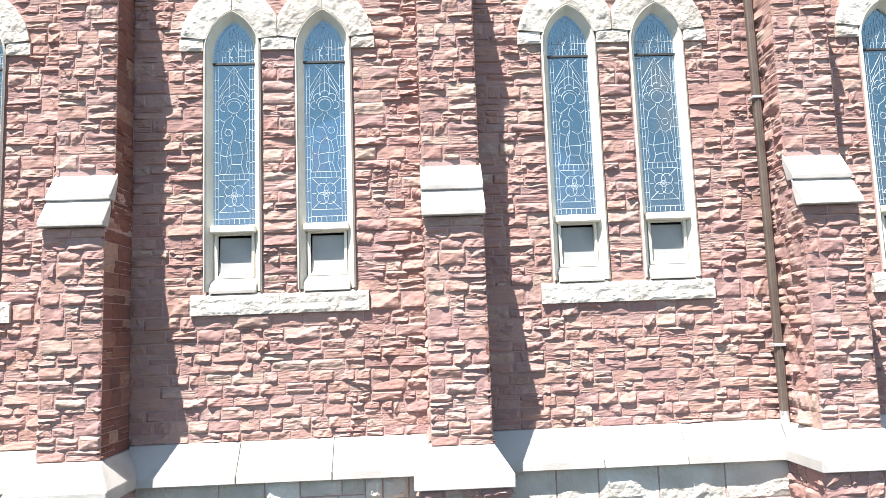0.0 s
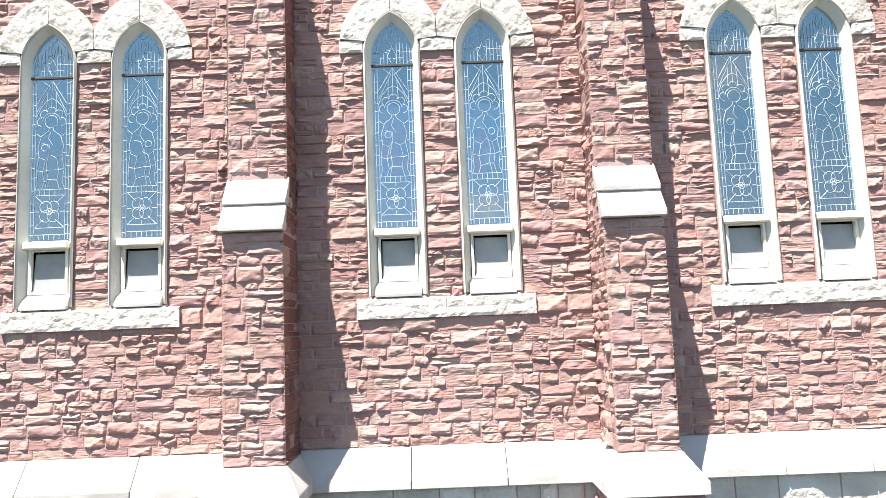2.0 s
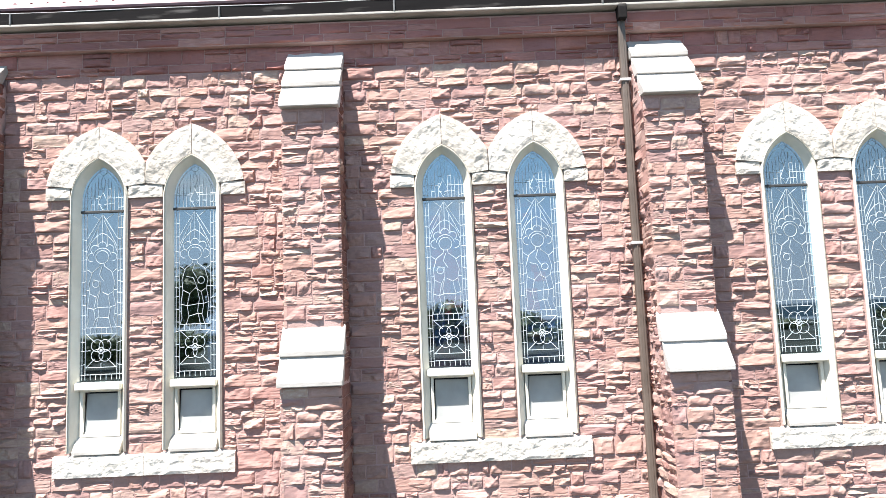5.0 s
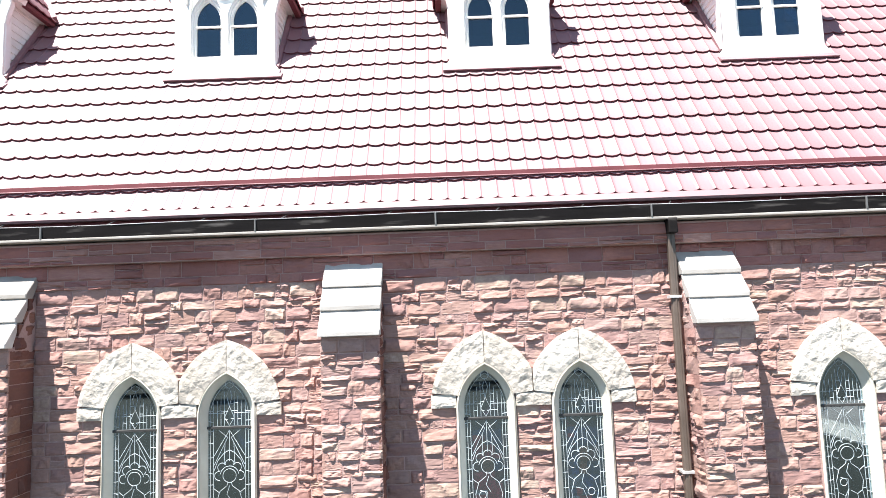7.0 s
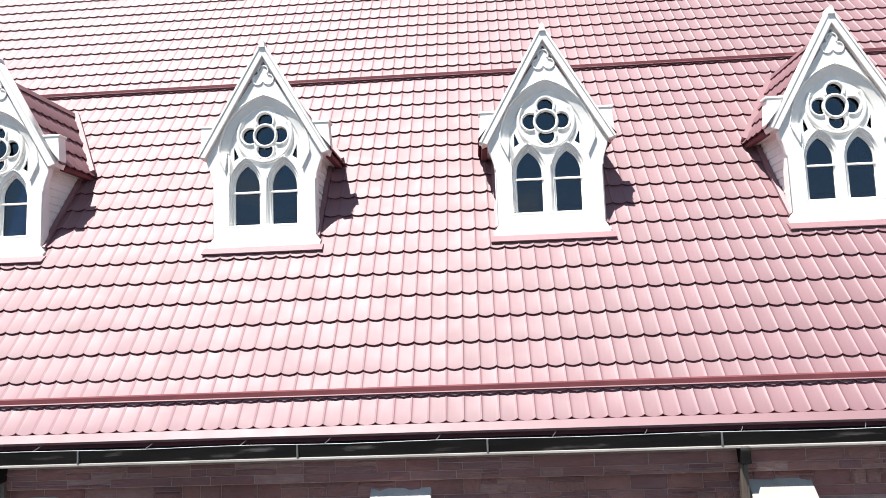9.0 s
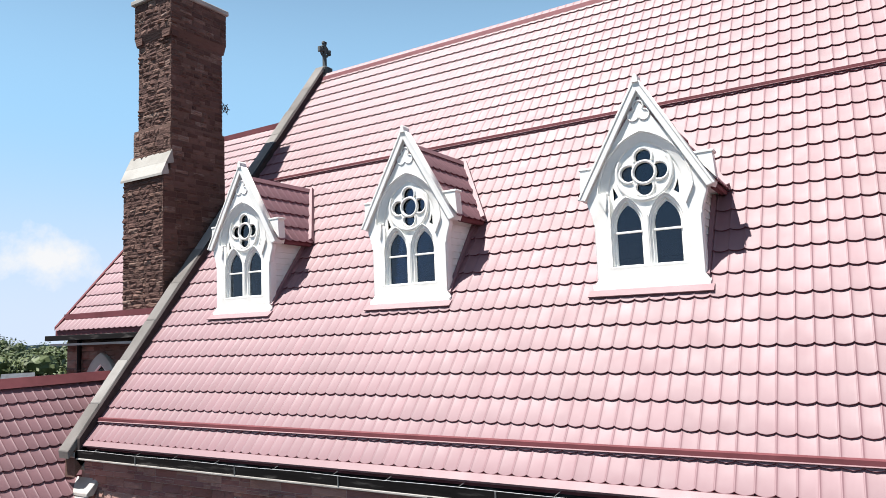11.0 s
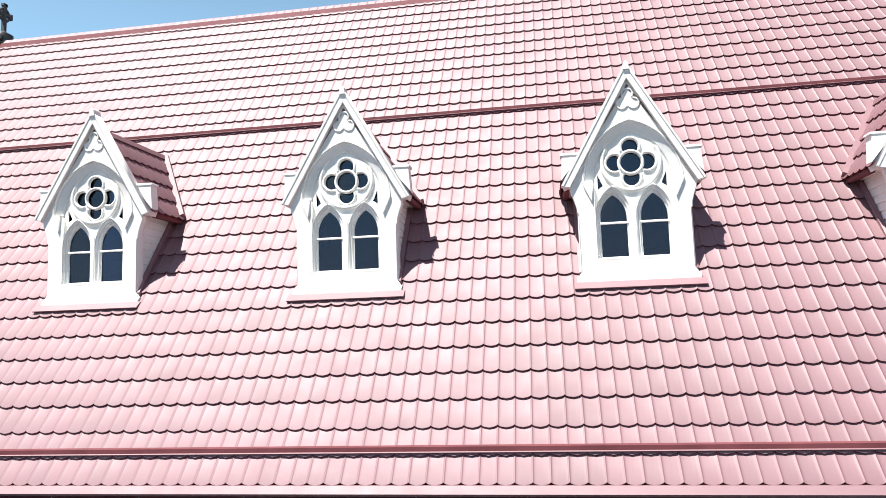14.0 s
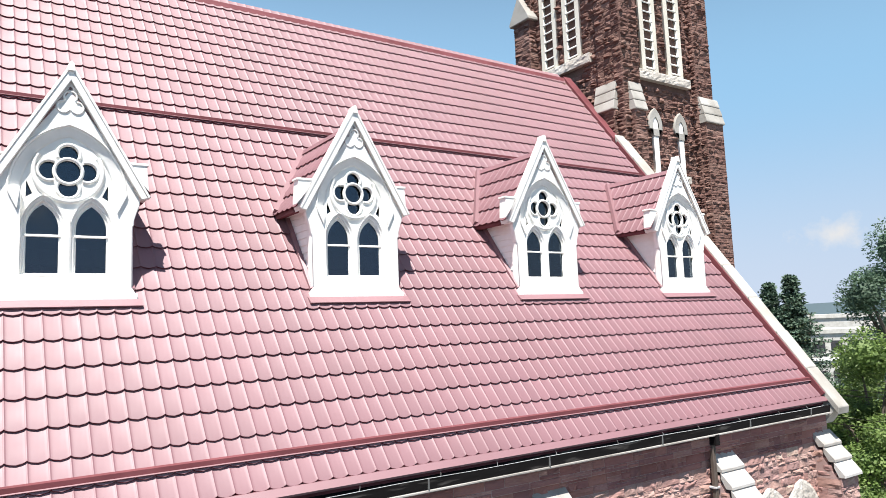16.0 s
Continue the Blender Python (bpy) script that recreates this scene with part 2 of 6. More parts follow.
GUTTER = material("black_gutter_metal", [(0.2, (0.007, 0.006, 0.006)), (0.58, (0.014, 0.012, 0.012)), (0.66, (0.06, 0.054, 0.05)), (0.75, (0.13, 0.12, 0.115))], rough=0.8, spec=0.12, grain=5, stretch=(0.35, 1, 2.5), stain=1.0, bump=0.1, stain_dark=0.3, pieces=False)
STRAP = material("dull_grey_strap", [(0.2, (0.10, 0.10, 0.10)), (0.8, (0.17, 0.17, 0.165))], rough=0.6, grain=20, bump=0.05, pieces=False)
PALE_METAL = material("pale_metal_strap", [(0.2, (0.42, 0.42, 0.42)), (0.8, (0.55, 0.55, 0.55))], rough=0.5, grain=20, bump=0.05, pieces=False)
PIPE = material("taupe_downpipe_metal", [(0.2, (0.10, 0.078, 0.064)), (0.8, (0.14, 0.11, 0.09))], rough=0.5, grain=12, stain=3, bump=0.05, pieces=False)
DARK_STONE = material("dark_weathered_stone", [(0.2, (0.085, 0.09, 0.088)), (0.8, (0.15, 0.155, 0.15))], rough=0.9, grain=14, stain=3.0, bump=0.4, bump_scale=30, pieces=False, spec=0.25)
IRON = material("black_wrought_iron", [(0.2, (0.02, 0.02, 0.02)), (0.8, (0.045, 0.042, 0.04))], rough=0.6, grain=30, bump=0.2, pieces=False)
LEAD = material("pale_lead_came", [(0.2, (0.50, 0.56, 0.60)), (0.8, (0.62, 0.67, 0.70))], rough=0.4, grain=40, bump=0.1, pieces=False)
# near-black colour that paints the shade of unlit rooms
ROOM_SHADE = material("painted_room_shade", [(0.2, (0.03, 0.03, 0.035)), (0.8, (0.05, 0.05, 0.055))], rough=0.95, bump=0, pieces=False)
WINE_GLASS = material("wine_red_glass", [(0.1, (0.210, 0.023, 0.049)), (0.9, (0.300, 0.054, 0.082))], rough=0.25, grain=9, bump=0.1)
NAVY_GLASS = material("navy_glass", [(0.1, (0.011, 0.031, 0.106)), (0.9, (0.028, 0.066, 0.176))], rough=0.25, grain=9, bump=0.1)
MILK_GLASS = material("milky_glass", [(0.1, (0.144, 0.180, 0.220)), (0.9, (0.248, 0.290, 0.330))], rough=0.3, grain=9, bump=0.1)
AMBER_GLASS = material("amber_glass", [(0.1, (0.132, 0.055, 0.033)), (0.9, (0.204, 0.100, 0.066))], rough=0.3, grain=9, bump=0.1)
BLUE_LEAF = material("grey_green_leaf", [(0.0, (0.06, 0.105, 0.062)), (0.5, (0.105, 0.175, 0.105)), (1.0, (0.18, 0.25, 0.165))], rough=0.6, grain=2, stain=0.4, bump=0, stain_dark=0.4)
STAINED = material("stained_glass_colours", [(0.0, (0.012, 0.026, 0.061)), (0.3, (0.024, 0.042, 0.091)), (0.55, (0.048, 0.060, 0.099)), (0.72, (0.103, 0.018, 0.038)), (0.9, (0.079, 0.066, 0.075))], rough=0.25,
                   grain=4.5, stain=3.0, bump=0.15, bump_scale=30, pieces=True)
BLIND = material("pale_grey_hopper_blind", [(0.2, (0.324, 0.330, 0.322)), (0.8, (0.396, 0.402, 0.392))], rough=0.7, grain=6, bump=0.05, pieces=False)
STORM_GLASS = glazing("storm_glass", (0.46, 0.50, 0.56), 3.2, (0.82, 0.95, 1.0))
DORMER_GLASS = glazing("dormer_glass", (0.20, 0.28, 0.40), 1.72, (0.68, 0.84, 1.0))
SLATE = material("grey_shingle", [(0.1, (0.065, 0.07, 0.08)), (0.9, (0.13, 0.14, 0.155))], rough=0.95, grain=5, bump=0.9, bump_scale=6, stretch=(0.6, 0.6, 4), bump_dist=0.05, pieces=False)
DARK_WALL = material("dark_siding", [(0.2, (0.05, 0.045, 0.05)), (0.8, (0.08, 0.075, 0.08))], rough=0.8, grain=8, bump=0.2, pieces=False)
RENDER = material("pale_render_wall", [(0.2, (0.5, 0.48, 0.43)), (0.8, (0.6, 0.58, 0.53))], rough=0.9, grain=5, bump=0.2, pieces=False)
LEAF = material("broad_leaf", [(0.0, (0.098, 0.150, 0.037)), (0.5, (0.163, 0.250, 0.063)), (1.0, (0.260, 0.350, 0.105))], rough=0.6, grain=2, stain=0.4, bump=0, stain_dark=0.4)
WOODLAND_LEAF = material("woodland_leaf", [(0.0, (0.049, 0.067, 0.020)), (0.5, (0.083, 0.112, 0.034)), (1.0, (0.133, 0.157, 0.058))], rough=0.6, grain=2, stain=0.4, bump=0, stain_dark=0.4)
NEEDLE = material("spruce_needle", [(0.0, (0.05, 0.09, 0.06)), (0.5, (0.085, 0.14, 0.09)), (1.0, (0.14, 0.20, 0.13))], rough=0.75, grain=2, bump=0, stain_dark=0.4)
BARK = material("grey_brown_bark", [(0.2, (0.08, 0.06, 0.045)), (0.8, (0.14, 0.11, 0.085))], rough=0.95, grain=14, bump=0.8, bump_scale=14, stretch=(1, 1, 0.25), pieces=False)
GRASS = material("mown_grass", [(0.2, (0.023, 0.028, 0.022)), (0.8, (0.034, 0.040, 0.032))], rough=0.95, grain=12, stain=0.05, bump=0.5, bump_scale=60, pieces=False)
ASPHALT = material("worn_asphalt", [(0.2, (0.22, 0.21, 0.20)), (0.8, (0.30, 0.29, 0.275))], rough=0.92, grain=60, stain=0.3, bump=0.3, bump_scale=120, pieces=False)
WOOD_GREY = material("weathered_fence_wood", [(0.1, (0.17, 0.14, 0.115)), (0.9, (0.30, 0.26, 0.22))], rough=0.9, grain=10, bump=0.4, stretch=(3, 3, 0.4))
HILL = material("hazy_far_hill", [(0.2, (0.16, 0.22, 0.25)), (0.8, (0.20, 0.26, 0.28))], rough=1.0, grain=0.02, stain=0.01, bump=0, pieces=False, spec=0.0)


def let_light_through(m, share):
    """Leaves: part of the light that falls on one side leaves by the other."""
    n, l = m.node_tree.nodes, m.node_tree.links
    b, out = n["Principled BSDF"], n["Material Output"]
    t = n.new("ShaderNodeBsdfTranslucent")
    mix = n.new("ShaderNodeMixShader")
    mix.inputs[0].default_value = share
    l.new(b.inputs["Base Color"].links[0].from_socket, t.inputs[0])
    l.new(b.outputs[0], mix.inputs[1])
    l.new(t.outputs[0], mix.inputs[2])
    l.new(mix.outputs[0], out.inputs["Surface"])


let_light_through(LEAF, 0.4)
let_light_through(BLUE_LEAF, 0.35)
let_light_through(NEEDLE, 0.2)

# ---- building tools ----
def mesh_of(name, bm):
    me = bpy.data.meshes.new(name)
    bm.normal_update()
    bm.to_mesh(me)
    bm.free()
    return me


def obj(name, data, material=None, smooth=False):
    me = mesh_of(name, data) if isinstance(data, bmesh.types.BMesh) else data
    if material is not None and not me.materials:
        me.materials.append(material)
    if smooth:
        me.polygons.foreach_set("use_smooth", [True] * len(me.polygons))
    return new(name, me)


def part(name, data, material, parent, label="", smooth=False):
    ob = obj(name, data, material, smooth)
    ob.parent = parent
    return tagged(ob, label) if label else ob


def box(bm, x0, x1, y0, y1, z0, z1, bevel=0.0):
    m = Matrix.LocRotScale(((x0 + x1) / 2, (y0 + y1) / 2, (z0 + z1) / 2), None, (abs(x1 - x0), abs(y1 - y0), abs(z1 - z0)))
    r = bmesh.ops.create_cube(bm, size=1, matrix=m)
    if bevel:
        edges = list({e for v in r["verts"] for e in v.link_edges})
        bmesh.ops.bevel(bm, geom=edges, offset=bevel, segments=1, affect="EDGES")
    return bm


def boxed(*a, **k):
    return box(bmesh.new(), *a, **k)


def prism(bm, pts, x0, x1):
    """A profile of (y, z) points run along x."""
    a = [bm.verts.new((x0, y, z)) for y, z in pts]
    b = [bm.verts.new((x1, y, z)) for y, z in pts]
    k = len(pts)
    bm.faces.new(a)
    bm.faces.new(b[::-1])
    for i in range(k):
        bm.faces.new((a[i], b[i], b[(i + 1) % k], a[(i + 1) % k])[::-1])
    bmesh.ops.recalc_face_normals(bm, faces=bm.faces[:])
    return bm


def prism_y(bm, pts, y0, y1):
    """A profile of (x, z) points run along y."""
    a = [bm.verts.new((x, y0, z)) for x, z in pts]
    b = [bm.verts.new((x, y1, z)) for x, z in pts]
    k = len(pts)
    bm.faces.new(a)
    bm.faces.new(b[::-1])
    for i in range(k):
        bm.faces.new((a[i], b[i], b[(i + 1) % k], a[(i + 1) % k]))
    bmesh.ops.recalc_face_normals(bm, faces=bm.faces[:])
    return bm


def curve_mesh(cu, m=None):
    ob = bpy.data.objects.new("shape", cu)
    me = bpy.data.meshes.new_from_object(ob)
    bpy.data.objects.remove(ob)
    if m is not None:
        me.transform(m)
    return me


UPRIGHT = Matrix.Rotation(radians(90), 4, "X")


def plate(loops, y0, y1, bevel=0.0):
    """A plate of (x, z) outlines, inner loops being openings, that reaches from y0 to y1."""
    cu = bpy.data.curves.new("plate", "CURVE")
    cu.dimensions, cu.fill_mode = "2D", "BOTH"
    cu.extrude, cu.bevel_depth, cu.bevel_resolution = (y1 - y0) / 2 - bevel, bevel, 1
    for loop in loops:
        sp = cu.splines.new("POLY")
        sp.points.add(len(loop) - 1)
        for p, (x, z) in zip(sp.points, loop):
            p.co = (x, z, 0, 1)
        sp.use_cyclic_u = True
    return curve_mesh(cu, Matrix.Translation((0, (y0 + y1) / 2, 0)) @ UPRIGHT)


def tube(lines, r, closed=False, res=2):
    """Round bars along 3D lines, in one mesh."""
    cu = bpy.data.curves.new("tube", "CURVE")
    cu.dimensions, cu.bevel_depth, cu.bevel_resolution, cu.use_fill_caps = "3D", r, res, True
    for line in lines:
        sp = cu.splines.new("POLY")
        sp.points.add(len(line) - 1)
        for p, v in zip(sp.points, line):
            p.co = (*v, 1)
        sp.use_cyclic_u = closed
    return curve_mesh(cu)


def reveal(outer, inner, y0, y1, steps=4, hollow=0.5, closed=False):
    """A hollow-chamfered band between two (x, z) lines of equal length, from y0 at the outer to y1 at the inner."""
    bm = bmesh.new()
    rows = []
    for k in range(steps + 1):
        f = k / steps
        g = (1 - hollow) * f + hollow * (1 - (1 - f) ** 2)
        rows.append([bm.verts.new((a[0] + (b[0] - a[0]) * f, y0 + (y1 - y0) * g, a[1] + (b[1] - a[1]) * f)) for a, b in zip(outer, inner)])
    n = len(outer)
    for p, q in zip(rows, rows[1:]):
        for i in range(n if closed else n - 1):
            j = (i + 1) % n
            bm.faces.new((p[i], p[j], q[j], q[i]))
    back = [[bm.verts.new((v.co.x, y1 + 0.02, v.co.z)) for v in row] for row in (rows[0], rows[-1])]
    for front, b in ((rows[0], back[0]), (rows[-1], back[1])):
        for i in range(n if closed else n - 1):
            j = (i + 1) % n
            bm.faces.new((front[i], front[j], b[j], b[i]))
    bmesh.ops.recalc_face_normals(bm, faces=bm.faces[:])
    return bm


def arc(cx, cz, r, a0, a1, n):
    return [(cx + r * math.cos(radians(a0 + (a1 - a0) * i / n)), cz + r * math.sin(radians(a0 + (a1 - a0) * i / n))) for i in range(n + 1)]


def gothic(cx, half, base, spring, centre=None, n=9):
    """An upright opening with a pointed head: arcs about points at centre to either side of its axis."""
    c = half if centre is None else centre
    r = half + c
    top = math.degrees(math.acos(c / r))
    right = arc(cx - c, spring, r, 0, top, n)
    left = [(2 * cx - x, z) for x, z in right[::-1]][1:]
    return [(cx - half, base), (cx + half, base)] + right + left


def rough_face(bm, amount, scale, seed, axis=1):
    """Pitches the front of a block: moves the verts that carry the tag along the axis by noise."""
    for v in bm.verts:
        if v.tag:
            v.co[axis] -= amount * (0.35 + noise.noise(v.co * scale + Vector((seed, seed * 0.7, 0))) + 0.5 * noise.noise(v.co * scale * 2.7 + Vector((0, seed, 3))))


# Rock-faced stones: a few unit blocks, front towards -y, about 1 wide and 1 high, depth in metres.
def stone_unit(seed, nx=12, nz=9, flat=False):
    """A split face for a stone of about 0.28 by 0.14: a few broken planes that meet in blunt ridges, steeper below than above."""
    rnd = random.Random(seed)
    vs, fs = [], []
    o = Vector((seed * 3.1, seed * 1.7, 0))
    wide, high = 0.28, 0.14
    planes = [(rnd.uniform(0.022, 0.050), rnd.gauss(0, 0.10), rnd.gauss(-0.02, 0.20))]
    for dx, dz, low, top in ((0, 1, 0.3, 1.2), (0, -1, 1.3, 4.5), (1, 0, 0.6, 2.6), (-1, 0, 0.6, 2.6)):
        k = rnd.uniform(low, top)
        planes.append((0.007 + k * (wide * abs(dx) + high * abs(dz)) / 2, -k * dx, -k * dz))
    for j in range(rnd.randrange(1, 4)):
        t, k = rnd.uniform(0, 6.283), rnd.uniform(0.15, 0.6)
        cx, cz = rnd.uniform(-0.3, 0.3) * wide, rnd.uniform(-0.3, 0.3) * high
        dx, dz = -k * math.cos(t), -k * math.sin(t)
        planes.append((rnd.uniform(0.018, 0.042) - dx * cx - dz * cz, dx, dz))
    for j in range(nz + 1):
        for i in range(nx + 1):
            u, v = i / nx - 0.5, j / nz - 0.5
            edge = i in (0, nx) or j in (0, nz)
            if not edge:
                u += 0.03 * (rnd.random() - 0.5)
                v += 0.03 * (rnd.random() - 0.5)
            if flat:
                y = -0.006 if edge else -0.014 - 0.006 * noise.noise(Vector((u * 4, v * 3, 0)) + o)
            else:
                x, z = u * wide, v * high
                warp = 0.014 * noise.noise(Vector((x * 15, z * 18, 3)) + o)
                deep = min(d + a * x + b * z for d, a, b in planes)
                chip = 0.0055 * noise.noise(Vector((x * 9, z * 62, 1)) + o) + 0.0026 * noise.noise(Vector((x * 26, z * 40, 9)) + o) + 0.0008 * noise.noise(Vector((x * 60, z * 90, 5)) + o)
                y = -0.003 - 0.007 * rnd.random() if edge else -max(0.006, deep + warp) + chip
            if edge and not flat:
                u *= 1 - 0.02 * rnd.random()
                v *= 1 - 0.04 * rnd.random()
            vs.append((u, min(y, -0.002), v))
    w = nx + 1
    for j in range(nz):
        for i in range(nx):
            a = j * w + i
            fs.append((a, a + 1, a + w + 1, a + w))
    rim = [i for i in range(w)] + [j * w + w - 1 for j in range(1, nz + 1)] + [nz * w + i for i in range(w - 2, -1, -1)] + [j * w for j in range(nz - 1, 0, -1)]
    back = len(vs)
    for i in rim:
        vs.append((vs[i][0], 0.02, vs[i][2]))
    k = len(rim)
    for i in range(k):
        fs.append((rim[i], back + i, back + (i + 1) % k, rim[(i + 1) % k]))
    return np.array(vs, float), fs


# fine stones for the nave, coarser ones for what stands far off, plain ones for dressed work
UNITS = {"fine": [stone_unit(k + 1) for k in range(26)], "coarse": [stone_unit(k + 51, 8, 5) for k in range(14)], "flat": [stone_unit(k + 101, 4, 3, True) for k in range(4)]}


def courses(u0, u1, v0, v1, rnd, low=0.10, high=0.19, short=0.14, long=0.46, gaps=None, joint=0.012, split=0.38):
    """Stones of a rubble face in broken courses, as (u0, u1, v0, v1). gaps(v0, v1) gives the stretches of u that stay free."""
    out = []
    v = v0
    while v < v1 - 0.03:
        h = rnd.uniform(low, high)
        if v1 - v - h < low:
            h = v1 - v
        spans, free = [(u0, u1)], sorted(gaps(v, v + h)) if gaps else []
        for a, b in free:
            spans = [s for p, q in spans for s in ((p, min(q, a)), (max(p, b), q)) if s[1] - s[0] > 0.03]
        for p, q in spans:
            u = p
            while u < q - 0.02:
                w = rnd.uniform(short, long)
                if q - u - w < short:
                    w = q - u if q - u < long * 1.25 else (q - u) / 2
                if h > 0.6 * high and rnd.random() < split:
                    c = rnd.uniform(0.36, 0.64)
                    for lo, hi in ((v, v + h * c), (v + h * c, v + h)):
                        k = u + w * rnd.uniform(0.35, 0.65)
                        out += [(u, k, lo, hi), (k, u + w, lo, hi)] if w > 0.36 and rnd.random() < 0.7 else [(u, u + w, lo, hi)]
                else:
                    out.append((u, u + w, v, v + h))
                u += w
        v += h
    return [(a + joint / 2, b - joint / 2, c + joint / 2, d - joint / 2) for a, b, c, d in out]


class Masonry:
    """Gathers the stones of one thing: some as objects of their own, the rest in one mesh."""

    def __init__(self):
        self.single, self.many = [], []

    def face(self, origin, turn, rects, depth=1.0, kind="fine", singly=None, rnd=None):
        """turn: degrees about z by which the face, at first towards -y, is turned."""
        r = rnd or random.Random(7)
        base = Matrix.Translation(origin) @ Matrix.Rotation(radians(turn), 4, "Z")
        for a, b, c, d in rects:
            k = r.randrange(len(UNITS[kind]))
            m = base @ Matrix.LocRotScale(((a + b) / 2, 0, (c + d) / 2), None, (b - a, depth * r.uniform(0.75, 1.3), d - c))
            (self.single if singly and singly(a, b, c, d) and len(self.single) < 300 else self.many).append((kind, k, m))

    def build(self, parent, material, name="stone", rest="stonework"):
        units = {}
        for kind, k, m in self.single:
            if (kind, k) not in units:
                v, f = UNITS[kind][k]
                me = bpy.data.meshes.new(name)
                me.from_pydata(v.tolist(), [], f)
                me.materials.append(material)
                units[(kind, k)] = me
            ob = new(name, units[(kind, k)])
            ob.parent = parent
            ob.matrix_local = m
        if self.many:
            vs, fs, n = [], [], 0
            for kind, k, m in self.many:
                v, f = UNITS[kind][k]
                a = np.array(m)
                vs.append(v @ a[:3, :3].T + a[:3, 3])
                fs.append(np.array(f) + n)
                n += len(v)
            me = bpy.data.meshes.new(rest)
            me.from_pydata(np.concatenate(vs).tolist(), [], np.concatenate(fs).tolist())
            me.materials.append(material)
            ob = new(rest, me)
            ob.parent = parent
            tagged(ob, kind="stuff")


# Pressed roof tiles: a trough between two narrow rolls, with a drop at its lower edge.
PAN, COURSE = 0.1925, 0.376


def tile_unit(nx=10):
    """x across, y up the slope from the lower edge, z out of the roof."""
    vs, fs = [], []
    us = [0, 0.03, 0.055, 0.085, 0.2, 0.5, 0.8, 0.915, 0.945, 0.97, 1]
    rib = {0: 0.0047, 0.03: 0.0042, 0.055: 0.0011, 0.085: -0.0002}
    hs = [0.0075 * (2 * u - 1) ** 2 + rib.get(round(min(u, 1 - u), 3), 0.0) for u in us]
    rows = [(0.05, 0.019), (0.0, 0.023), (0.0, 0.0375), (0.005, 0.0395), (COURSE + 0.09, 0.003)]
    for k, (y, lift) in enumerate(rows):
        for u, h in zip(us, hs):
            dip = 0.030 * (1 - abs(2 * u - 1) ** 2) if k < 4 else 0.0
            vs.append((u * PAN, y - dip, h + lift))
    w = nx + 1
    for j in range(len(rows) - 1):
        for i in range(nx):
            a = j * w + i
            fs.append((a, a + 1, a + w + 1, a + w))
    return np.array(vs, float), fs


TILE_V, TILE_F = tile_unit()


def tiled(parent, frame_m, spots, material, singly=None, name="roof_tile", rest="roof_tiling"):
    """Lays tiles at (along, up) spots of a slope whose axes are those of frame_m."""
    me = bpy.data.meshes.new(name)
    me.from_pydata(TILE_V.tolist(), [], TILE_F)
    for m in (material, SHADED_TILE_EDGE):
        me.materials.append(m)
    # noses and undersides take the red that is darkened as shade
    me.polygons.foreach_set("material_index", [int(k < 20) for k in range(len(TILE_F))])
    me.polygons.foreach_set("use_smooth", [k >= 30 for k in range(len(TILE_F))])
    a = np.array(frame_m)
    out, count = [], 0
    for s, t in spots:
        if singly and count < 300 and singly(s, t):
            ob = new(name, me)
            ob.parent = parent
            ob.matrix_local = frame_m @ Matrix.Translation((s, t, 0))
            count += 1
        else:
            out.append((s, t, 0.0))
    if out:
        n = len(TILE_V)
        vs = (TILE_V[None] + np.array(out)[:, None, :]).reshape(-1, 3) @ a[:3, :3].T + a[:3, 3]
        fs = (np.array(TILE_F)[None] + (np.arange(len(out)) * n)[:, None, None]).reshape(-1, 4)
        rm = bpy.data.meshes.new(rest)
        rm.from_pydata(vs.tolist(), [], fs.tolist())
        for m in (material, SHADED_TILE_EDGE):
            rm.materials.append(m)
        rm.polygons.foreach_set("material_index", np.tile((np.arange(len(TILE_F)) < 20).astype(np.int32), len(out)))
        rm.polygons.foreach_set("use_smooth", np.tile(np.arange(len(TILE_F)) >= 30, len(out)))
        ob = new(rest, rm)
        ob.parent = parent
        tagged(ob, kind="stuff")

# ---- the large structure ----
WALL = 7.97                       # face of the south wall
EAVE_Y, EAVE_Z, PITCH = 7.92, 8.25, 1.30   # roof deck at its lower edge, rise over run
RIDGE_Y = 14.65
RIDGE_Z = EAVE_Z + PITCH * (RIDGE_Y - EAVE_Y)
WEST, EAST = -19.65, 7.80         # ends of the nave roof
SLOPE = Vector((0, 1, PITCH)).normalized()
OUT = Vector((0, -SLOPE.z, SLOPE.y))
BUTTRESSES = [-15.5, -11.6, -7.64, -3.635, 0.335, 4.42]
BAYS = [-17.55, -13.55, -9.63, -5.66, -1.64, 2.37, 6.28]
DORMERS = [-17.42, -13.54, -9.63, -5.69, -1.79, 2.12, 5.98]
LANCET = 0.535                    # half the distance between the two lights of a bay
SPRING = 5.95

ground = tagged(obj("ground", boxed(-900, 900, -400, 1400, -1.0, 0.0), GRASS), "mown grass ground reaching to the horizon", "ground", kind="structure")

holes = [gothic(b + s * LANCET, 0.30, 3.02, SPRING, 0.215) for b in BAYS for s in (-1, 1)]
wall_south = obj("wall_south", plate([[(WEST - 0.25, -0.1), (EAST + 0.2, -0.1), (EAST + 0.2, 8.2), (WEST - 0.25, 8.2)]] + holes, WALL, WALL + 0.55), MORTAR)
tagged(wall_south, "rock-faced red sandstone church wall with lancet openings", "wall", kind="structure")


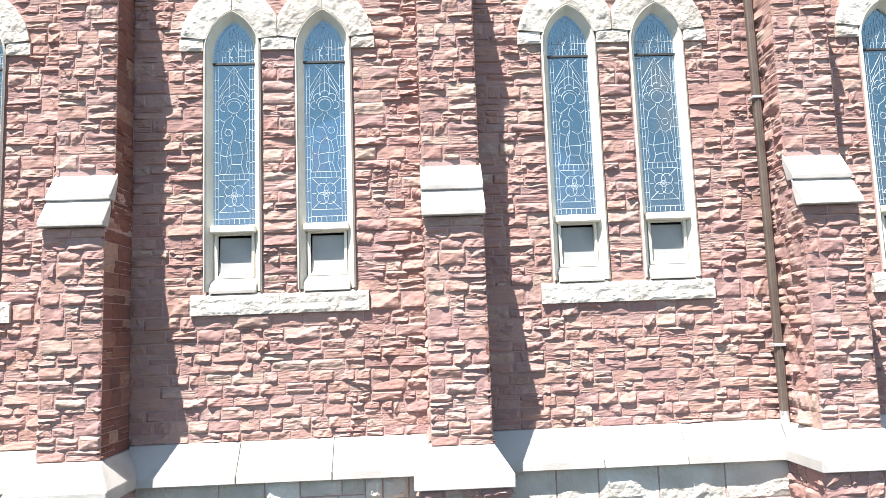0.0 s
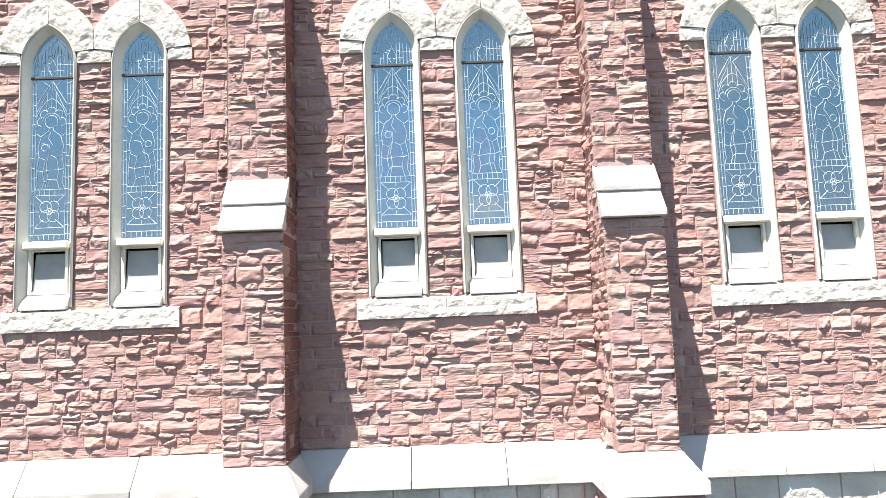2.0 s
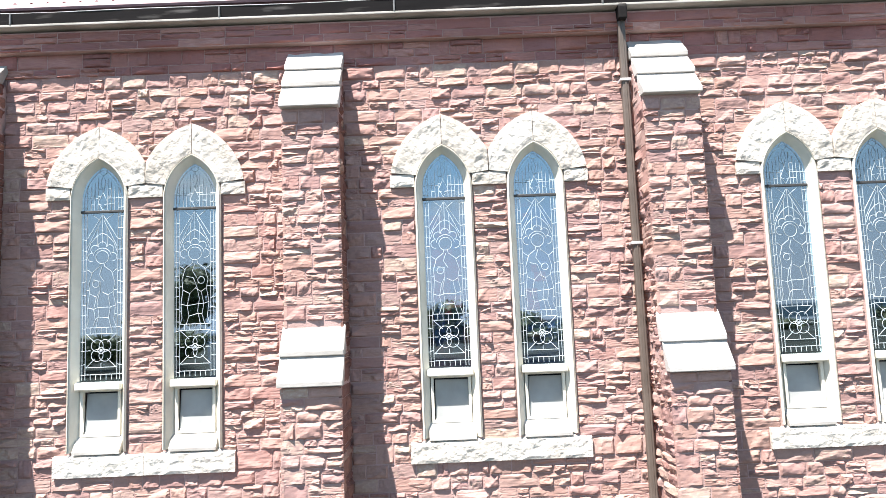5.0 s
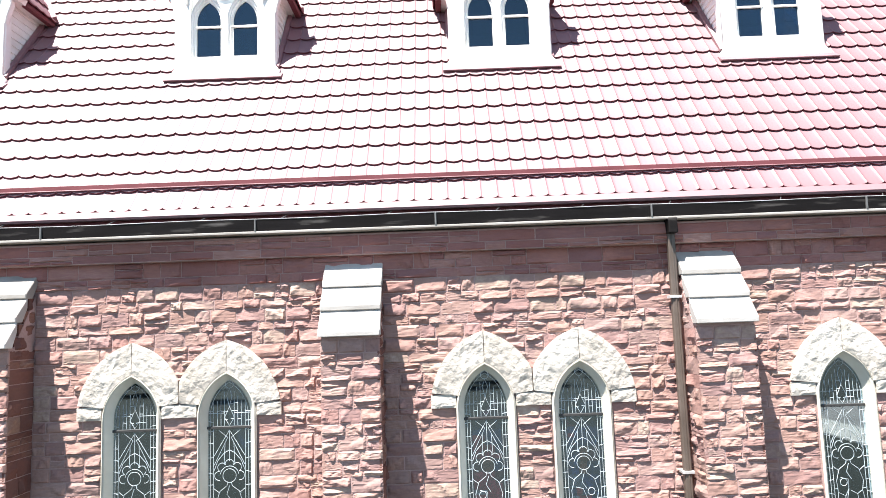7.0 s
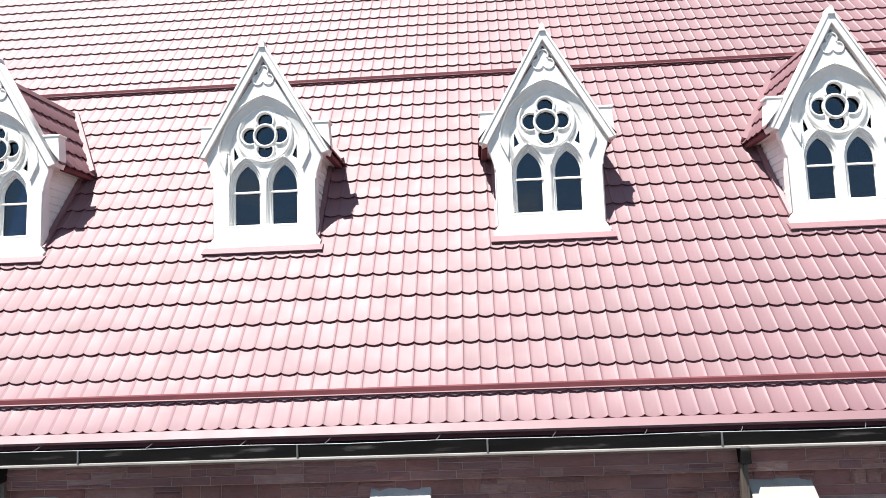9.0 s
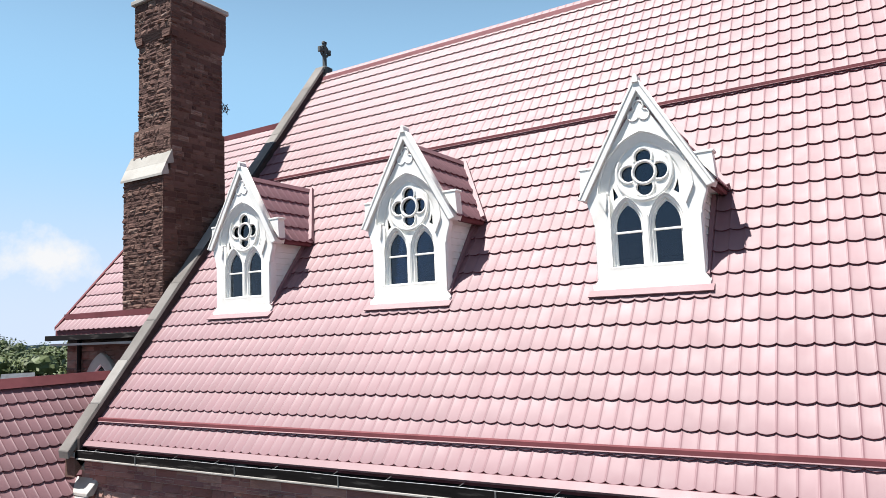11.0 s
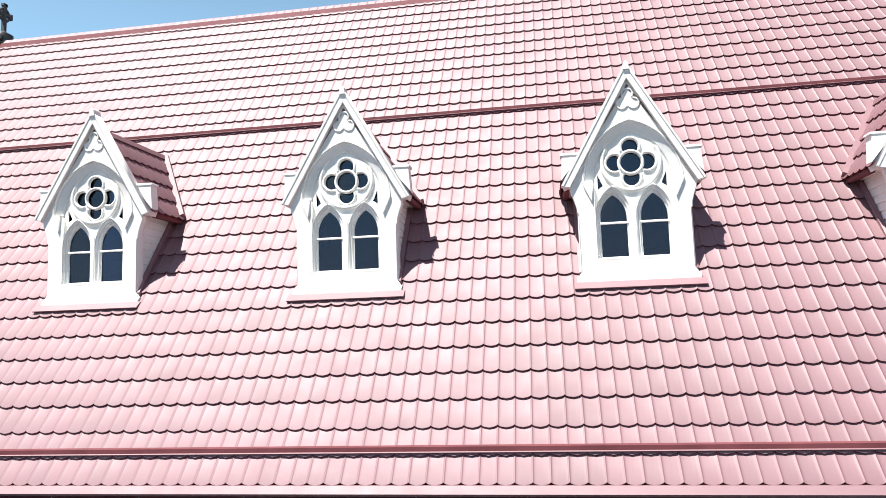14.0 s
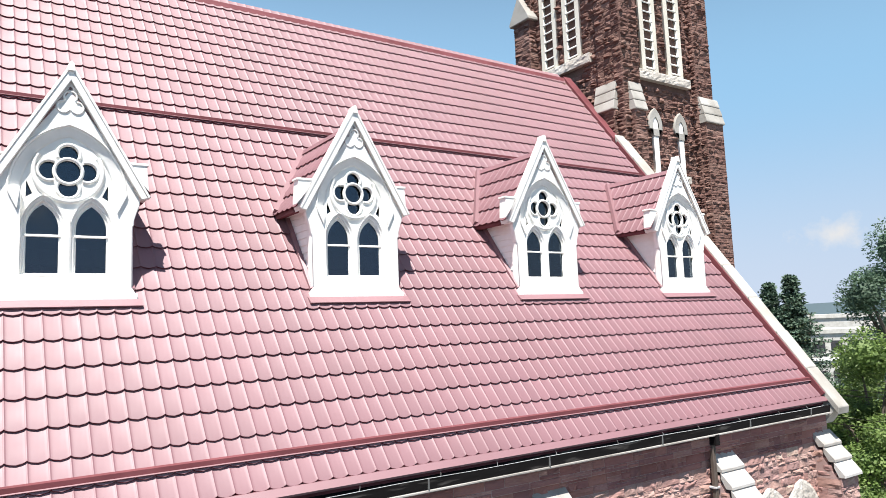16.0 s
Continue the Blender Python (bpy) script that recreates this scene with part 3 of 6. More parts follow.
def gable_wall(name, x0, x1, label):
    pts = [(WALL + 0.56, -0.1), (WALL + 0.56, 8.3), (RIDGE_Y, RIDGE_Z + 0.05), (2 * RIDGE_Y - WALL - 0.56, 8.3), (2 * RIDGE_Y - WALL - 0.56, -0.1)]
    return tagged(obj(name, prism(bmesh.new(), pts, x0, x1), BROWN_MORTAR), label, "wall", kind="structure")


gable_wall("wall_west", WEST - 0.25, WEST + 0.2, "stone gable wall closing the nave, brown mortar")
gable_wall("wall_east", EAST - 0.2, EAST + 0.2, "stone gable wall closing the nave beside the tower")
wall_north = tagged(obj("wall_north", boxed(WEST - 0.25, EAST + 0.2, 2 * RIDGE_Y - WALL - 0.55, 2 * RIDGE_Y - WALL, -0.1, 8.2), MORTAR), "plain sandstone back wall of the nave", "wall", kind="structure")

# nave roof: deck, and later its tiles
bm = bmesh.new()
t = 0.16
prism(bm, [(EAVE_Y - 0.02, EAVE_Z - 0.02), (RIDGE_Y, RIDGE_Z), (2 * RIDGE_Y - EAVE_Y, EAVE_Z), (2 * RIDGE_Y - EAVE_Y, EAVE_Z - t), (RIDGE_Y, RIDGE_Z - t * 1.6), (EAVE_Y - 0.02, EAVE_Z - t)], WEST, EAST)
nave_roof = tagged(obj("nave_roof", bm, ROOF_TRIM), "steep nave roof of rose-red pressed metal tiles", "roof", kind="structure")


def roof_at(x, up, out=0.0):
    return Vector((x, EAVE_Y, EAVE_Z)) + SLOPE * up + OUT * out


def strip_on_roof(name, up0, up1, o0, o1, material, x0=WEST, x1=EAST, parent=None):
    pts = [roof_at(0, up0, o0), roof_at(0, up0, o1), roof_at(0, up1, o1 * 0.9), roof_at(0, up1, o0)]
    return part(name, prism(bmesh.new(), [(p.y, p.z) for p in pts], x0, x1), material, parent or nave_roof)


ROWS_UP = [0.0, 0.345] + [0.69 + 0.378 * k for k in range(28)]
for up in (ROWS_UP[1], ROWS_UP[18]):
    rise = [roof_at(0, up + 0.012, 0.02), roof_at(0, up + 0.012, 0.060), roof_at(0, up + 0.055, 0.092), roof_at(0, up + 0.10, 0.050), roof_at(0, up + 0.10, 0.02)]
    part("flashing_strip", prism(bmesh.new(), [(p.y, p.z) for p in rise], WEST, EAST), ROOF_TRIM, nave_roof)
    strip_on_roof("flashing_lip", up - 0.004, up + 0.013, 0.058, 0.070, ROOF_TILE)
part("ridge_cap", prism(bmesh.new(), [(RIDGE_Y - 0.08, RIDGE_Z - 0.04), (RIDGE_Y - 0.03, RIDGE_Z + 0.085), (RIDGE_Y + 0.03, RIDGE_Z + 0.085), (RIDGE_Y + 0.08, RIDGE_Z - 0.04)], WEST, EAST + 0.25), ROOF_TRIM, nave_roof)
part("drip_edge", prism(bmesh.new(), [(7.805, 8.148), (7.793, 8.175), (7.86, 8.252), (7.96, 8.252), (7.96, 8.155)], WEST, EAST), ROOF_TILE, nave_roof)
part("verge_flashing", prism(bmesh.new(), [(RIDGE_Y, RIDGE_Z + 0.14), (12.9, RIDGE_Z + 0.14 - PITCH * (RIDGE_Y - 12.9)), (12.9, RIDGE_Z - 0.05 - PITCH * (RIDGE_Y - 12.9)), (RIDGE_Y, RIDGE_Z - 0.05)], EAST - 0.05, EAST + 0.24), ROOF_TRIM, nave_roof)

strip_on_roof("verge_strip", 0.0, 8.1, 0.0, 0.115, ROOF_TRIM, EAST - 0.045, EAST - 0.003)

# gutter with its straps
gutter = tagged(obj("roof_gutter", prism(bmesh.new(), [(7.745, 8.085), (7.76, 7.955), (7.93, 7.955), (7.93, 8.15), (7.915, 8.15), (7.915, 7.975), (7.775, 7.975), (7.765, 8.085)], WEST - 0.12, EAST - 0.02), GUTTER),
                "long black metal eaves gutter with grey straps", "gutter")
for k in range(12):
    x = -18.0 + 2.29 * k + 0.15 * math.sin(k * 2.1)
    part("strap", boxed(x - 0.010, x + 0.010, 7.735, 7.76, 7.95, 8.090, bevel=0.004), STRAP, gutter, "dull grey strap")
for k in range(25):
    x = -19.2 + 1.09 * k + 0.12 * math.sin(k * 1.7)
    part("hanger", tube([[(x, 7.75, 8.092), (x + 0.03, 7.79, 8.118), (x + 0.05, 7.83, 8.14)]], 0.0045, res=1), STRAP, gutter, "thin grey hanger")
part("lip", tube([[(WEST - 0.12 + 0.35 * i, 7.747 + 0.004 * math.sin(i * 1.3), 8.09 + 0.005 * math.sin(i * 0.9)) for i in range(79)]], 0.004, res=1), PALE_METAL, gutter, "worn pale gutter lip")
tagged(obj("fascia", boxed(WEST - 0.1, EAST, 7.742, 7.975, 7.922, 7.950, bevel=0.005), LIMESTONE), "thin pale fascia strip below the gutter", "trim", kind="structure")


# weathered plinth between the buttresses
plinth = tagged(obj("plinth", boxed(WEST - 0.2, EAST + 0.2, 7.80, WALL, 0.0, 1.0), MORTAR), "pale limestone plinth course with a sloped top", "plinth", kind="structure")
rnd = random.Random(5)
edges = [WEST] + [b for b in BUTTRESSES] + [EAST]
for a, b in zip(edges, edges[1:]):
    a, b = a + 0.32, b - 0.32
    n = 3
    cuts = [a] + [a + (b - a) * (k + rnd.uniform(-0.12, 0.12)) / n for k in range(1, n)] + [b]
    for p, q in zip(cuts, cuts[1:]):
        bm = prism(bmesh.new(), [(WALL - 0.03, 1.375), (7.70, 1.055), (7.695, 0.965), (WALL + 0.01, 0.965), (WALL + 0.01, 1.375)], p + 0.004, q - 0.004)
        bmesh.ops.bevel(bm, geom=bm.edges[:], offset=0.007, segments=1, affect="EDGES")
        part("plinth_stone", bm, LIMESTONE, plinth)


def coping(name, x0, x1, y_low, y_high, label, lift=0.17, stone=GREY_COPING):
    """Sloped coping stones on a gable, one by one."""
    ob = tagged(new(name), label, "coping", kind="structure")
    ob.location = (0, 0, 0)
    n = max(1, round((y_high - y_low) / 0.62))
    for k in range(n):
        ya, yb = y_low + (y_high - y_low) * k / n, y_low + (y_high - y_low) * (k + 1) / n
        za, zb = (EAVE_Z + PITCH * (y - EAVE_Y) for y in (ya, yb))
        bm = prism(bmesh.new(), [(ya + 0.03, za + lift - 0.15), (ya + 0.006, za + lift), (yb - 0.006, zb + lift), (yb - 0.006, zb + lift - 0.17)], x0, x1)
        bmesh.ops.bevel(bm, geom=bm.edges[:], offset=0.012, segments=1, affect="EDGES")
        for v in bm.verts:
            v.co.z += 0.008 * math.sin(k * 2.3)
        part("coping_stone", bm, stone, ob)
    return ob


cw = coping("coping_west", WEST - 0.38, WEST - 0.065, 7.58, RIDGE_Y + 0.15, "dark grey stone coping along the west gable", 0.29, DARK_COPING)
part("back_slope", prism(bmesh.new(), [(RIDGE_Y + 0.16, RIDGE_Z + 0.24), (2 * RIDGE_Y - 7.58, EAVE_Z - 0.25), (2 * RIDGE_Y - 7.58, EAVE_Z - 0.75), (RIDGE_Y + 0.16, RIDGE_Z - 0.45)], WEST - 0.42, WEST + 0.02), GREY_COPING, cw)
ce = coping("coping_east", EAST + 0.0, EAST + 0.40, 7.58, 12.9, "pale stone coping along the east gable", 0.24)
for ob, x0, x1 in ((cw, WEST - 0.36, WEST - 0.065), (ce, EAST + 0.02, EAST + 0.36)):
    top = [(y, EAVE_Z + PITCH * (y - EAVE_Y) + 0.12) for y in (7.72 if ob is cw else 8.05, RIDGE_Y if ob is cw else 12.9)]
    part("parapet", prism(bmesh.new(), top + [(y, z - 0.5) for y, z in top[::-1]], x0, x1), MORTAR if ob is ce else BROWN_MORTAR, ob)
    part("kneeler", prism(bmesh.new(), [(7.70, 7.98), (7.72, 8.06), (8.0, 8.3), (8.0, 7.7), (7.92, 7.7)], x0, x1), GREY_COPING, ob)
# lead flashing inside the west coping; its colour includes the east side's shade
part("step_flashing", prism(bmesh.new(), [(7.75, EAVE_Z + PITCH * (7.75 - EAVE_Y) + 0.02), (7.75, EAVE_Z + PITCH * (7.75 - EAVE_Y) + 0.27), (RIDGE_Y, RIDGE_Z + 0.27), (RIDGE_Y, RIDGE_Z + 0.02)], WEST - 0.062, WEST + 0.025), LEAD_SHADED, cw, "dark weathered flashing with shade in its colour")


def stone_cross(x, y, z):
    ob = tagged(new("gable_cross"), "weathered dark stone cross on the gable peak", "cross")
    ob.location = (x, y, z)
    part("base", boxed(-0.17, 0.17, -0.16, 0.16, -0.25, 0.14, bevel=0.03), DARK_STONE, ob)
    part("shaft", boxed(-0.05, 0.05, -0.045, 0.045, 0.10, 0.90, bevel=0.012), DARK_STONE, ob, "dark weathered shaft")
    part("arm", boxed(-0.045, 0.045, -0.20, 0.20, 0.60, 0.69, bevel=0.015), DARK_STONE, ob, "dark weathered arm")
    for s in (-1, 1):
        part("arm_end", boxed(-0.05, 0.05, s * 0.205 - 0.035, s * 0.205 + 0.035, 0.565, 0.725, bevel=0.015), DARK_STONE, ob)
    part("finial", boxed(-0.05, 0.05, -0.07, 0.07, 0.84, 0.92, bevel=0.015), DARK_STONE, ob)
    part("wheel", tube([[(0, 0.16 * math.cos(a * math.pi / 8), 0.63 + 0.16 * math.sin(a * math.pi / 8)) for a in range(16)]], 0.03, closed=True), DARK_STONE, ob)
    return ob


stone_cross(WEST - 0.2, RIDGE_Y + 0.33, RIDGE_Z + 0.36)

# ---- lancet windows ----
ARCH = SPRING - 3.0 - 0.05        # springing of the lights above their sills


def hood_half(side, seed, meet):
    """One rock-faced half of a pointed hood; side -1 is towards the west. meet: where it butts against its neighbour."""
    bm = bmesh.new()
    na, nr = 12, 6
    r0, r1, c, drop = 0.540, 0.825, 0.215, 0.05

    def on_arc(r, low, lower, f):
        a0, a1 = math.asin((low + lower) / r), math.acos(c / r)
        a = a0 + (a1 - a0) * f
        return r * math.cos(a) - c, r * math.sin(a) - lower

    grid = {}
    for layer, y in ((0, -0.012), (1, 0.08)):
        for i in range(na + 1):
            for j in range(nr + 1):
                (xa, za), (xb, zb) = on_arc(r0, 0.085, drop, i / na), on_arc(r1, 0.12, 0.0, i / na)
                x, z = xa + (xb - xa) * j / nr, za + (zb - za) * j / nr
                x = max(x, 0.004)
                if meet:
                    x = min(x, LANCET - 0.006)
                v = bm.verts.new((side * x, y, z))
                v.tag = layer == 0 and 0 < i < na and 0 < j < nr
                grid[layer, i, j] = v
    for i in range(na):
        for j in range(nr):
            for layer in (0, 1):
                bm.faces.new([grid[layer, i, j], grid[layer, i + 1, j], grid[layer, i + 1, j + 1], grid[layer, i, j + 1]])
    ring = [(i, 0) for i in range(na)] + [(na, j) for j in range(nr)] + [(i, nr) for i in range(na, 0, -1)] + [(0, j) for j in range(nr, 0, -1)]
    for (a, b), (p, q) in zip(ring, ring[1:] + ring[:1]):
        bm.faces.new([grid[0, a, b], grid[0, p, q], grid[1, p, q], grid[1, a, b]])
    bmesh.ops.recalc_face_normals(bm, faces=bm.faces[:])
    rough_face(bm, 0.020, 4.5, seed)
    return bm


def rock_block(x0, x1, y0, y1, z0, z1, amount, seed, nx=10, nz=4, slope=0.0):
    """A block with a pitched front and, if wanted, a sloped top."""
    bm = bmesh.new()
    g = [[bm.verts.new((x0 + (x1 - x0) * i / nx, y0, z0 + (z1 - z0) * j / nz)) for i in range(nx + 1)] for j in range(nz + 1)]
    for j in range(nz):
        for i in range(nx):
            bm.faces.new((g[j][i], g[j][i + 1], g[j + 1][i + 1], g[j + 1][i]))
    for j in range(1, nz):
        for i in range(1, nx):
            g[j][i].tag = True
    rim = g[0][:] + [g[j][nx] for j in range(1, nz + 1)] + g[nz][nx - 1::-1] + [g[j][0] for j in range(nz - 1, 0, -1)]
    back = [bm.verts.new((v.co.x, y1, v.co.z + (slope if abs(v.co.z - z1) < 1e-6 else 0))) for v in rim]
    k = len(rim)
    for i in range(k):
        bm.faces.new((rim[i], back[i], back[(i + 1) % k], rim[(i + 1) % k]))
    bm.faces.new(back[::-1])
    bmesh.ops.recalc_face_normals(bm, faces=bm.faces[:])
    rough_face(bm, amount, 9.0, seed)
    return bm


def leading_lines(kind):
    """The came pattern of one light as (x, z) lines, z above the sill."""
    rnd = random.Random(71 + kind)
    L = [[(s * 0.180, 0.84), (s * 0.180, 3.05)] for s in (-1, 1)]
    # border of small quarries
    z = 0.90
    while z < 2.95:
        for s in (-1, 1):
            L.append([(s * 0.180, z + rnd.uniform(-0.02, 0.02)), (s * 0.242, z)])
        z += rnd.uniform(0.10, 0.17)
    # head: upright quarries, a rosette and a lozenge
    for x in (-0.135, -0.095, -0.055, 0.055, 0.095, 0.135):
        L.append([(x, 2.79), (x, 2.98 + (0.2 - abs(x)) * 1.3)])
        for z in (2.86, 2.95, 3.04):
            if rnd.random() < 0.6 and z < 2.95 + (0.2 - abs(x)):
                L.append([(x, z), (x + 0.04 * (1 if x < 0 else -1), z + rnd.uniform(-0.015, 0.015))])
    L += [[(-0.055, 2.88), (0, 3.0), (0.055, 2.88), (0, 2.79), (-0.055, 2.88)], [(0, 3.0), (-0.03, 3.12), (0, 3.2), (0.03, 3.12), (0, 3.0)], arc(0, 3.25, 0.045, 0, 360, 12)]
    L += [[(-0.235, 2.93), (-0.055, 2.93)], [(0.055, 2.93), (0.235, 2.93)]]
    L.append(gothic(0, 0.215, 0.84, ARCH, 0.215)[1:] + [(-0.215, 0.84)])
    # canopy of the main field
    L += [[(-0.172, 2.46), (0, 2.74), (0.172, 2.46)], [(-0.172, 2.36), (-0.02, 2.66), (-0.12, 2.74)], [(0.172, 2.36), (0.02, 2.66), (0.12, 2.74)], [(0, 2.74), (0, 2.40)], [(-0.05, 2.60), (-0.06, 2.36)], [(0.05, 2.60), (0.06, 2.36)]]
    L.append([(-0.172, 2.30), (-0.13, 2.41), (-0.06, 2.49), (0, 2.52), (0.06, 2.49), (0.13, 2.41), (0.172, 2.30)])
    L += [arc(0, 2.24, 0.075, 0, 360, 18), arc(0, 2.24, 0.105, 10, 170, 12)]
    for a in (0, 45, 90, 135, 180):
        cx, cz = 0.118 * math.cos(radians(a)), 2.24 + 0.128 * math.sin(radians(a))
        L.append(arc(cx, cz, 0.05, a - 100, a + 100, 8))
    # curved panels of the middle field
    m = 1 if kind else -1
    L += [[(-0.02, 2.17), (-0.03, 2.13), (-0.11, 2.07), (-0.15, 1.94)], [(0.02, 2.17), (0.03, 2.13), (0.11, 2.07), (0.15, 1.94)]]
    L += [[(-0.15, 1.94), (-0.14, 1.82), (-0.06, 1.78), (0.02 * m, 1.86), (-0.02, 1.96), (-0.10, 1.98)], [(0.15, 1.94), (0.13, 1.84), (0.07, 1.80), (0.0, 1.84)]]
    L += [[(-0.14, 1.82), (-0.16, 1.66), (-0.15, 1.50), (-0.172, 1.43)], [(0.13, 1.84), (0.16, 1.68), (0.14, 1.52), (0.172, 1.43)]]
    L += [[(0.02 * m, 1.86), (0.05 * m, 1.72), (0.03 * m, 1.58), (0.06 * m, 1.43)], [(-0.06, 1.78), (-0.09, 1.64), (-0.07, 1.52), (-0.10, 1.43)], [(0.07, 1.80), (0.10, 1.66), (0.08, 1.54), (0.11, 1.43)]]
    L += [[(-0.16, 1.66), (-0.09, 1.64), (0.04 * m, 1.66), (0.10, 1.66), (0.16, 1.68)], [(-0.07, 1.52), (0.035 * m, 1.55), (0.08, 1.54)], [(0, 2.13), (-0.03, 2.04), (0.02, 1.96)], arc(0.07 * m, 1.93, 0.04, 0, 360, 10)]
    L += [[(-0.172, 2.10), (-0.12, 2.06)], [(0.172, 2.10), (0.12, 2.06)], [(-0.172, 1.86), (-0.145, 1.86)], [(0.172, 1.86), (0.14, 1.86)], [(-0.172, 1.58), (-0.155, 1.58)], [(0.172, 1.58), (0.15, 1.58)]]
    for z in (1.43, 1.36, 0.98, 0.90):
        L.append([(-0.172, z), (0.172, z)])
    # quatrefoil panel at the foot
    for a in (45, 135, 225, 315):
        L.append(arc(0.062 * math.cos(radians(a)), 1.17 + 0.078 * math.sin(radians(a)), 0.068, 0, 360, 14))
        L.append([(0.10 * math.cos(radians(a)), 1.17 + 0.13 * math.sin(radians(a))), (0.172 * (1 if math.cos(radians(a)) > 0 else -1), 1.17 + 0.19 * (1 if math.sin(radians(a)) > 0 else -1))])
    L += [arc(0, 1.17, 0.038, 0, 360, 12), [(-0.172, 1.17), (-0.12, 1.17)], [(0.12, 1.17), (0.172, 1.17)], [(0, 1.31), (0, 1.36)], [(0, 1.03), (0, 0.98)]]
    for x in (-0.12, -0.06, 0, 0.06, 0.12):
        L += [[(x, 0.84), (x, 0.90)], [(x, 1.36), (x, 1.43)]]
    return L


def lancet_window():
    ob = tagged(new("lancet_window"), "pair of tall stained-glass lancets in pale limestone surrounds", "window", "nave windows")
    sp = SPRING - 3.0
    for n, (a, b) in enumerate(((-1.01, -0.002), (0.002, 1.01))):
        part("sill_block", rock_block(a, b, -0.028, 0.12, -0.215, 0.0, 0.014, 3.0 + n, 14, 6, slope=0.07), ROCK_LIME, ob)
    part("springer", rock_block(-0.196, 0.196, -0.02, 0.06, sp - 0.045, sp + 0.10, 0.018, 8.1, 8, 5), ROCK_LIME, ob)
    for s in (-1, 1):
        c = s * LANCET
        at = Matrix.Translation((c, 0, 0))
        part("springer", rock_block(*sorted((c + s * 0.335, c + s * 0.612)), -0.02, 0.06, sp - 0.045, sp + 0.10, 0.018, 5.0 + s, 6, 5), ROCK_LIME, ob)
        for side in (-1, 1):
            h = part("hood_stone", hood_half(side, 11 + 3 * s + side, side != s), ROCK_LIME, ob)
            h.location = (c, -0.02, sp + 0.005)
        outer, mid, inner = (gothic(c, h, 0.05, ARCH, 0.215, 12)[1:] + [(c - h, 0.05)] for h in (0.333, 0.314, 0.236))
        sur = part("surround", reveal(mid, inner, -0.030, 0.090, 5, 0.4), CREAM_STONE, ob, "smooth cream limestone splayed surround", True)
        part("outer_fillet", reveal(outer, mid, -0.012, -0.036, 1, 0.0), CREAM_STONE, sur)
        light = part("storm_pane", plate([gothic(c, 0.254, 0.80, ARCH, 0.215)], 0.085, 0.091), STORM_GLASS, ob, "clear protective glass")
        light.visible_shadow = False
        lines = [[(c + x, 0.081, z) for x, z in line] for line in leading_lines(s > 0)]
        glass = part("stained_glass", plate([gothic(c, 0.254, 0.80, ARCH, 0.215)], 0.112, 0.120), STAINED, ob, "deep blue, grey and wine-red stained glass")
        part("leading", tube(lines, 0.0026, res=0), LEAD, glass, "pale lead cames")
        colours = random.Random(31 + s)
        for x0, x1, z0, z1 in courses(c - 0.165, c + 0.165, 0.99, 2.72, colours, 0.06, 0.19, 0.07, 0.16, joint=0.004):
            x, z, pick = (x0 + x1) / 2 - c, (z0 + z1) / 2, colours.random()
            if abs(x) < 0.12 and 1.44 < z < 2.14:
                kind = MILK_GLASS if pick < 0.14 else (WINE_GLASS if (s < 0) == (pick < 0.8) else NAVY_GLASS)
            elif abs(x) < 0.09 and 2.14 < z < 2.34:
                kind = AMBER_GLASS
            elif 2.34 < z < 2.72:
                kind = WINE_GLASS if pick < 0.3 else NAVY_GLASS
            else:
                kind = STAINED if pick < 0.5 else NAVY_GLASS
            part("coloured_piece", boxed(x0, x1, 0.1085, 0.1115, z0, z1), kind, glass)
        part("crossbar", boxed(c - 0.25, c + 0.25, 0.068, 0.10, 2.755, 2.785, bevel=0.004), IRON, ob)
        part("rail", boxed(c - 0.262, c + 0.262, -0.005, 0.12, 0.725, 0.815, bevel=0.015), CREAM_PAINT, ob, "cream painted transom rail")
        part("lower_sill", prism(bmesh.new(), [(-0.03, 0.03), (-0.03, 0.06), (0.09, 0.215), (0.16, 0.215), (0.16, 0.03)], c - 0.262, c + 0.262), LIMESTONE, ob)
        hop = part("hopper_frame", plate([[(c - 0.225, 0.21), (c + 0.225, 0.21), (c + 0.225, 0.73), (c - 0.225, 0.73)], [(c - 0.20, 0.235), (c + 0.20, 0.235), (c + 0.20, 0.71), (c - 0.20, 0.71)]], 0.075, 0.135, 0.004), CREAM_PAINT, ob)
        sash = boxed(-0.192, 0.192, -0.006, 0.006, 0.0, 0.445, bevel=0.003)
        bmesh.ops.transform(sash, matrix=Matrix.Translation((c + 0.006, 0.11, 0.24)) @ Matrix.Rotation(radians(-6), 4, "X") @ Matrix.Rotation(radians(0.5), 4, "Y"), verts=sash.verts[:])
        part("hopper_sash", sash, BLIND, hop, "tilted pale grey hopper sash")
        bar = boxed(-0.195, 0.195, -0.012, 0.010, 0.0, 0.025, bevel=0.003)
        bmesh.ops.transform(bar, matrix=Matrix.Translation((c + 0.012, 0.11, 0.235)), verts=bar.verts[:])
        part("sash_rail", bar, PALE_METAL, hop)
        # added dark sheet in place of the nave's inner shade
        part("backing", boxed(c - 0.29, c + 0.29, 0.42, 0.45, 0.02, sp + 0.5), ROOM_SHADE, ob, "near-black sheet painted as the room's shade")
    return ob


first_window = lancet_window()
first_window.matrix_basis = Matrix.Translation((BAYS[0], WALL - 0.02, 3.0))
for b in BAYS[1:]:
    copy_thing(first_window, Matrix.Translation((b, WALL - 0.02, 3.0)))


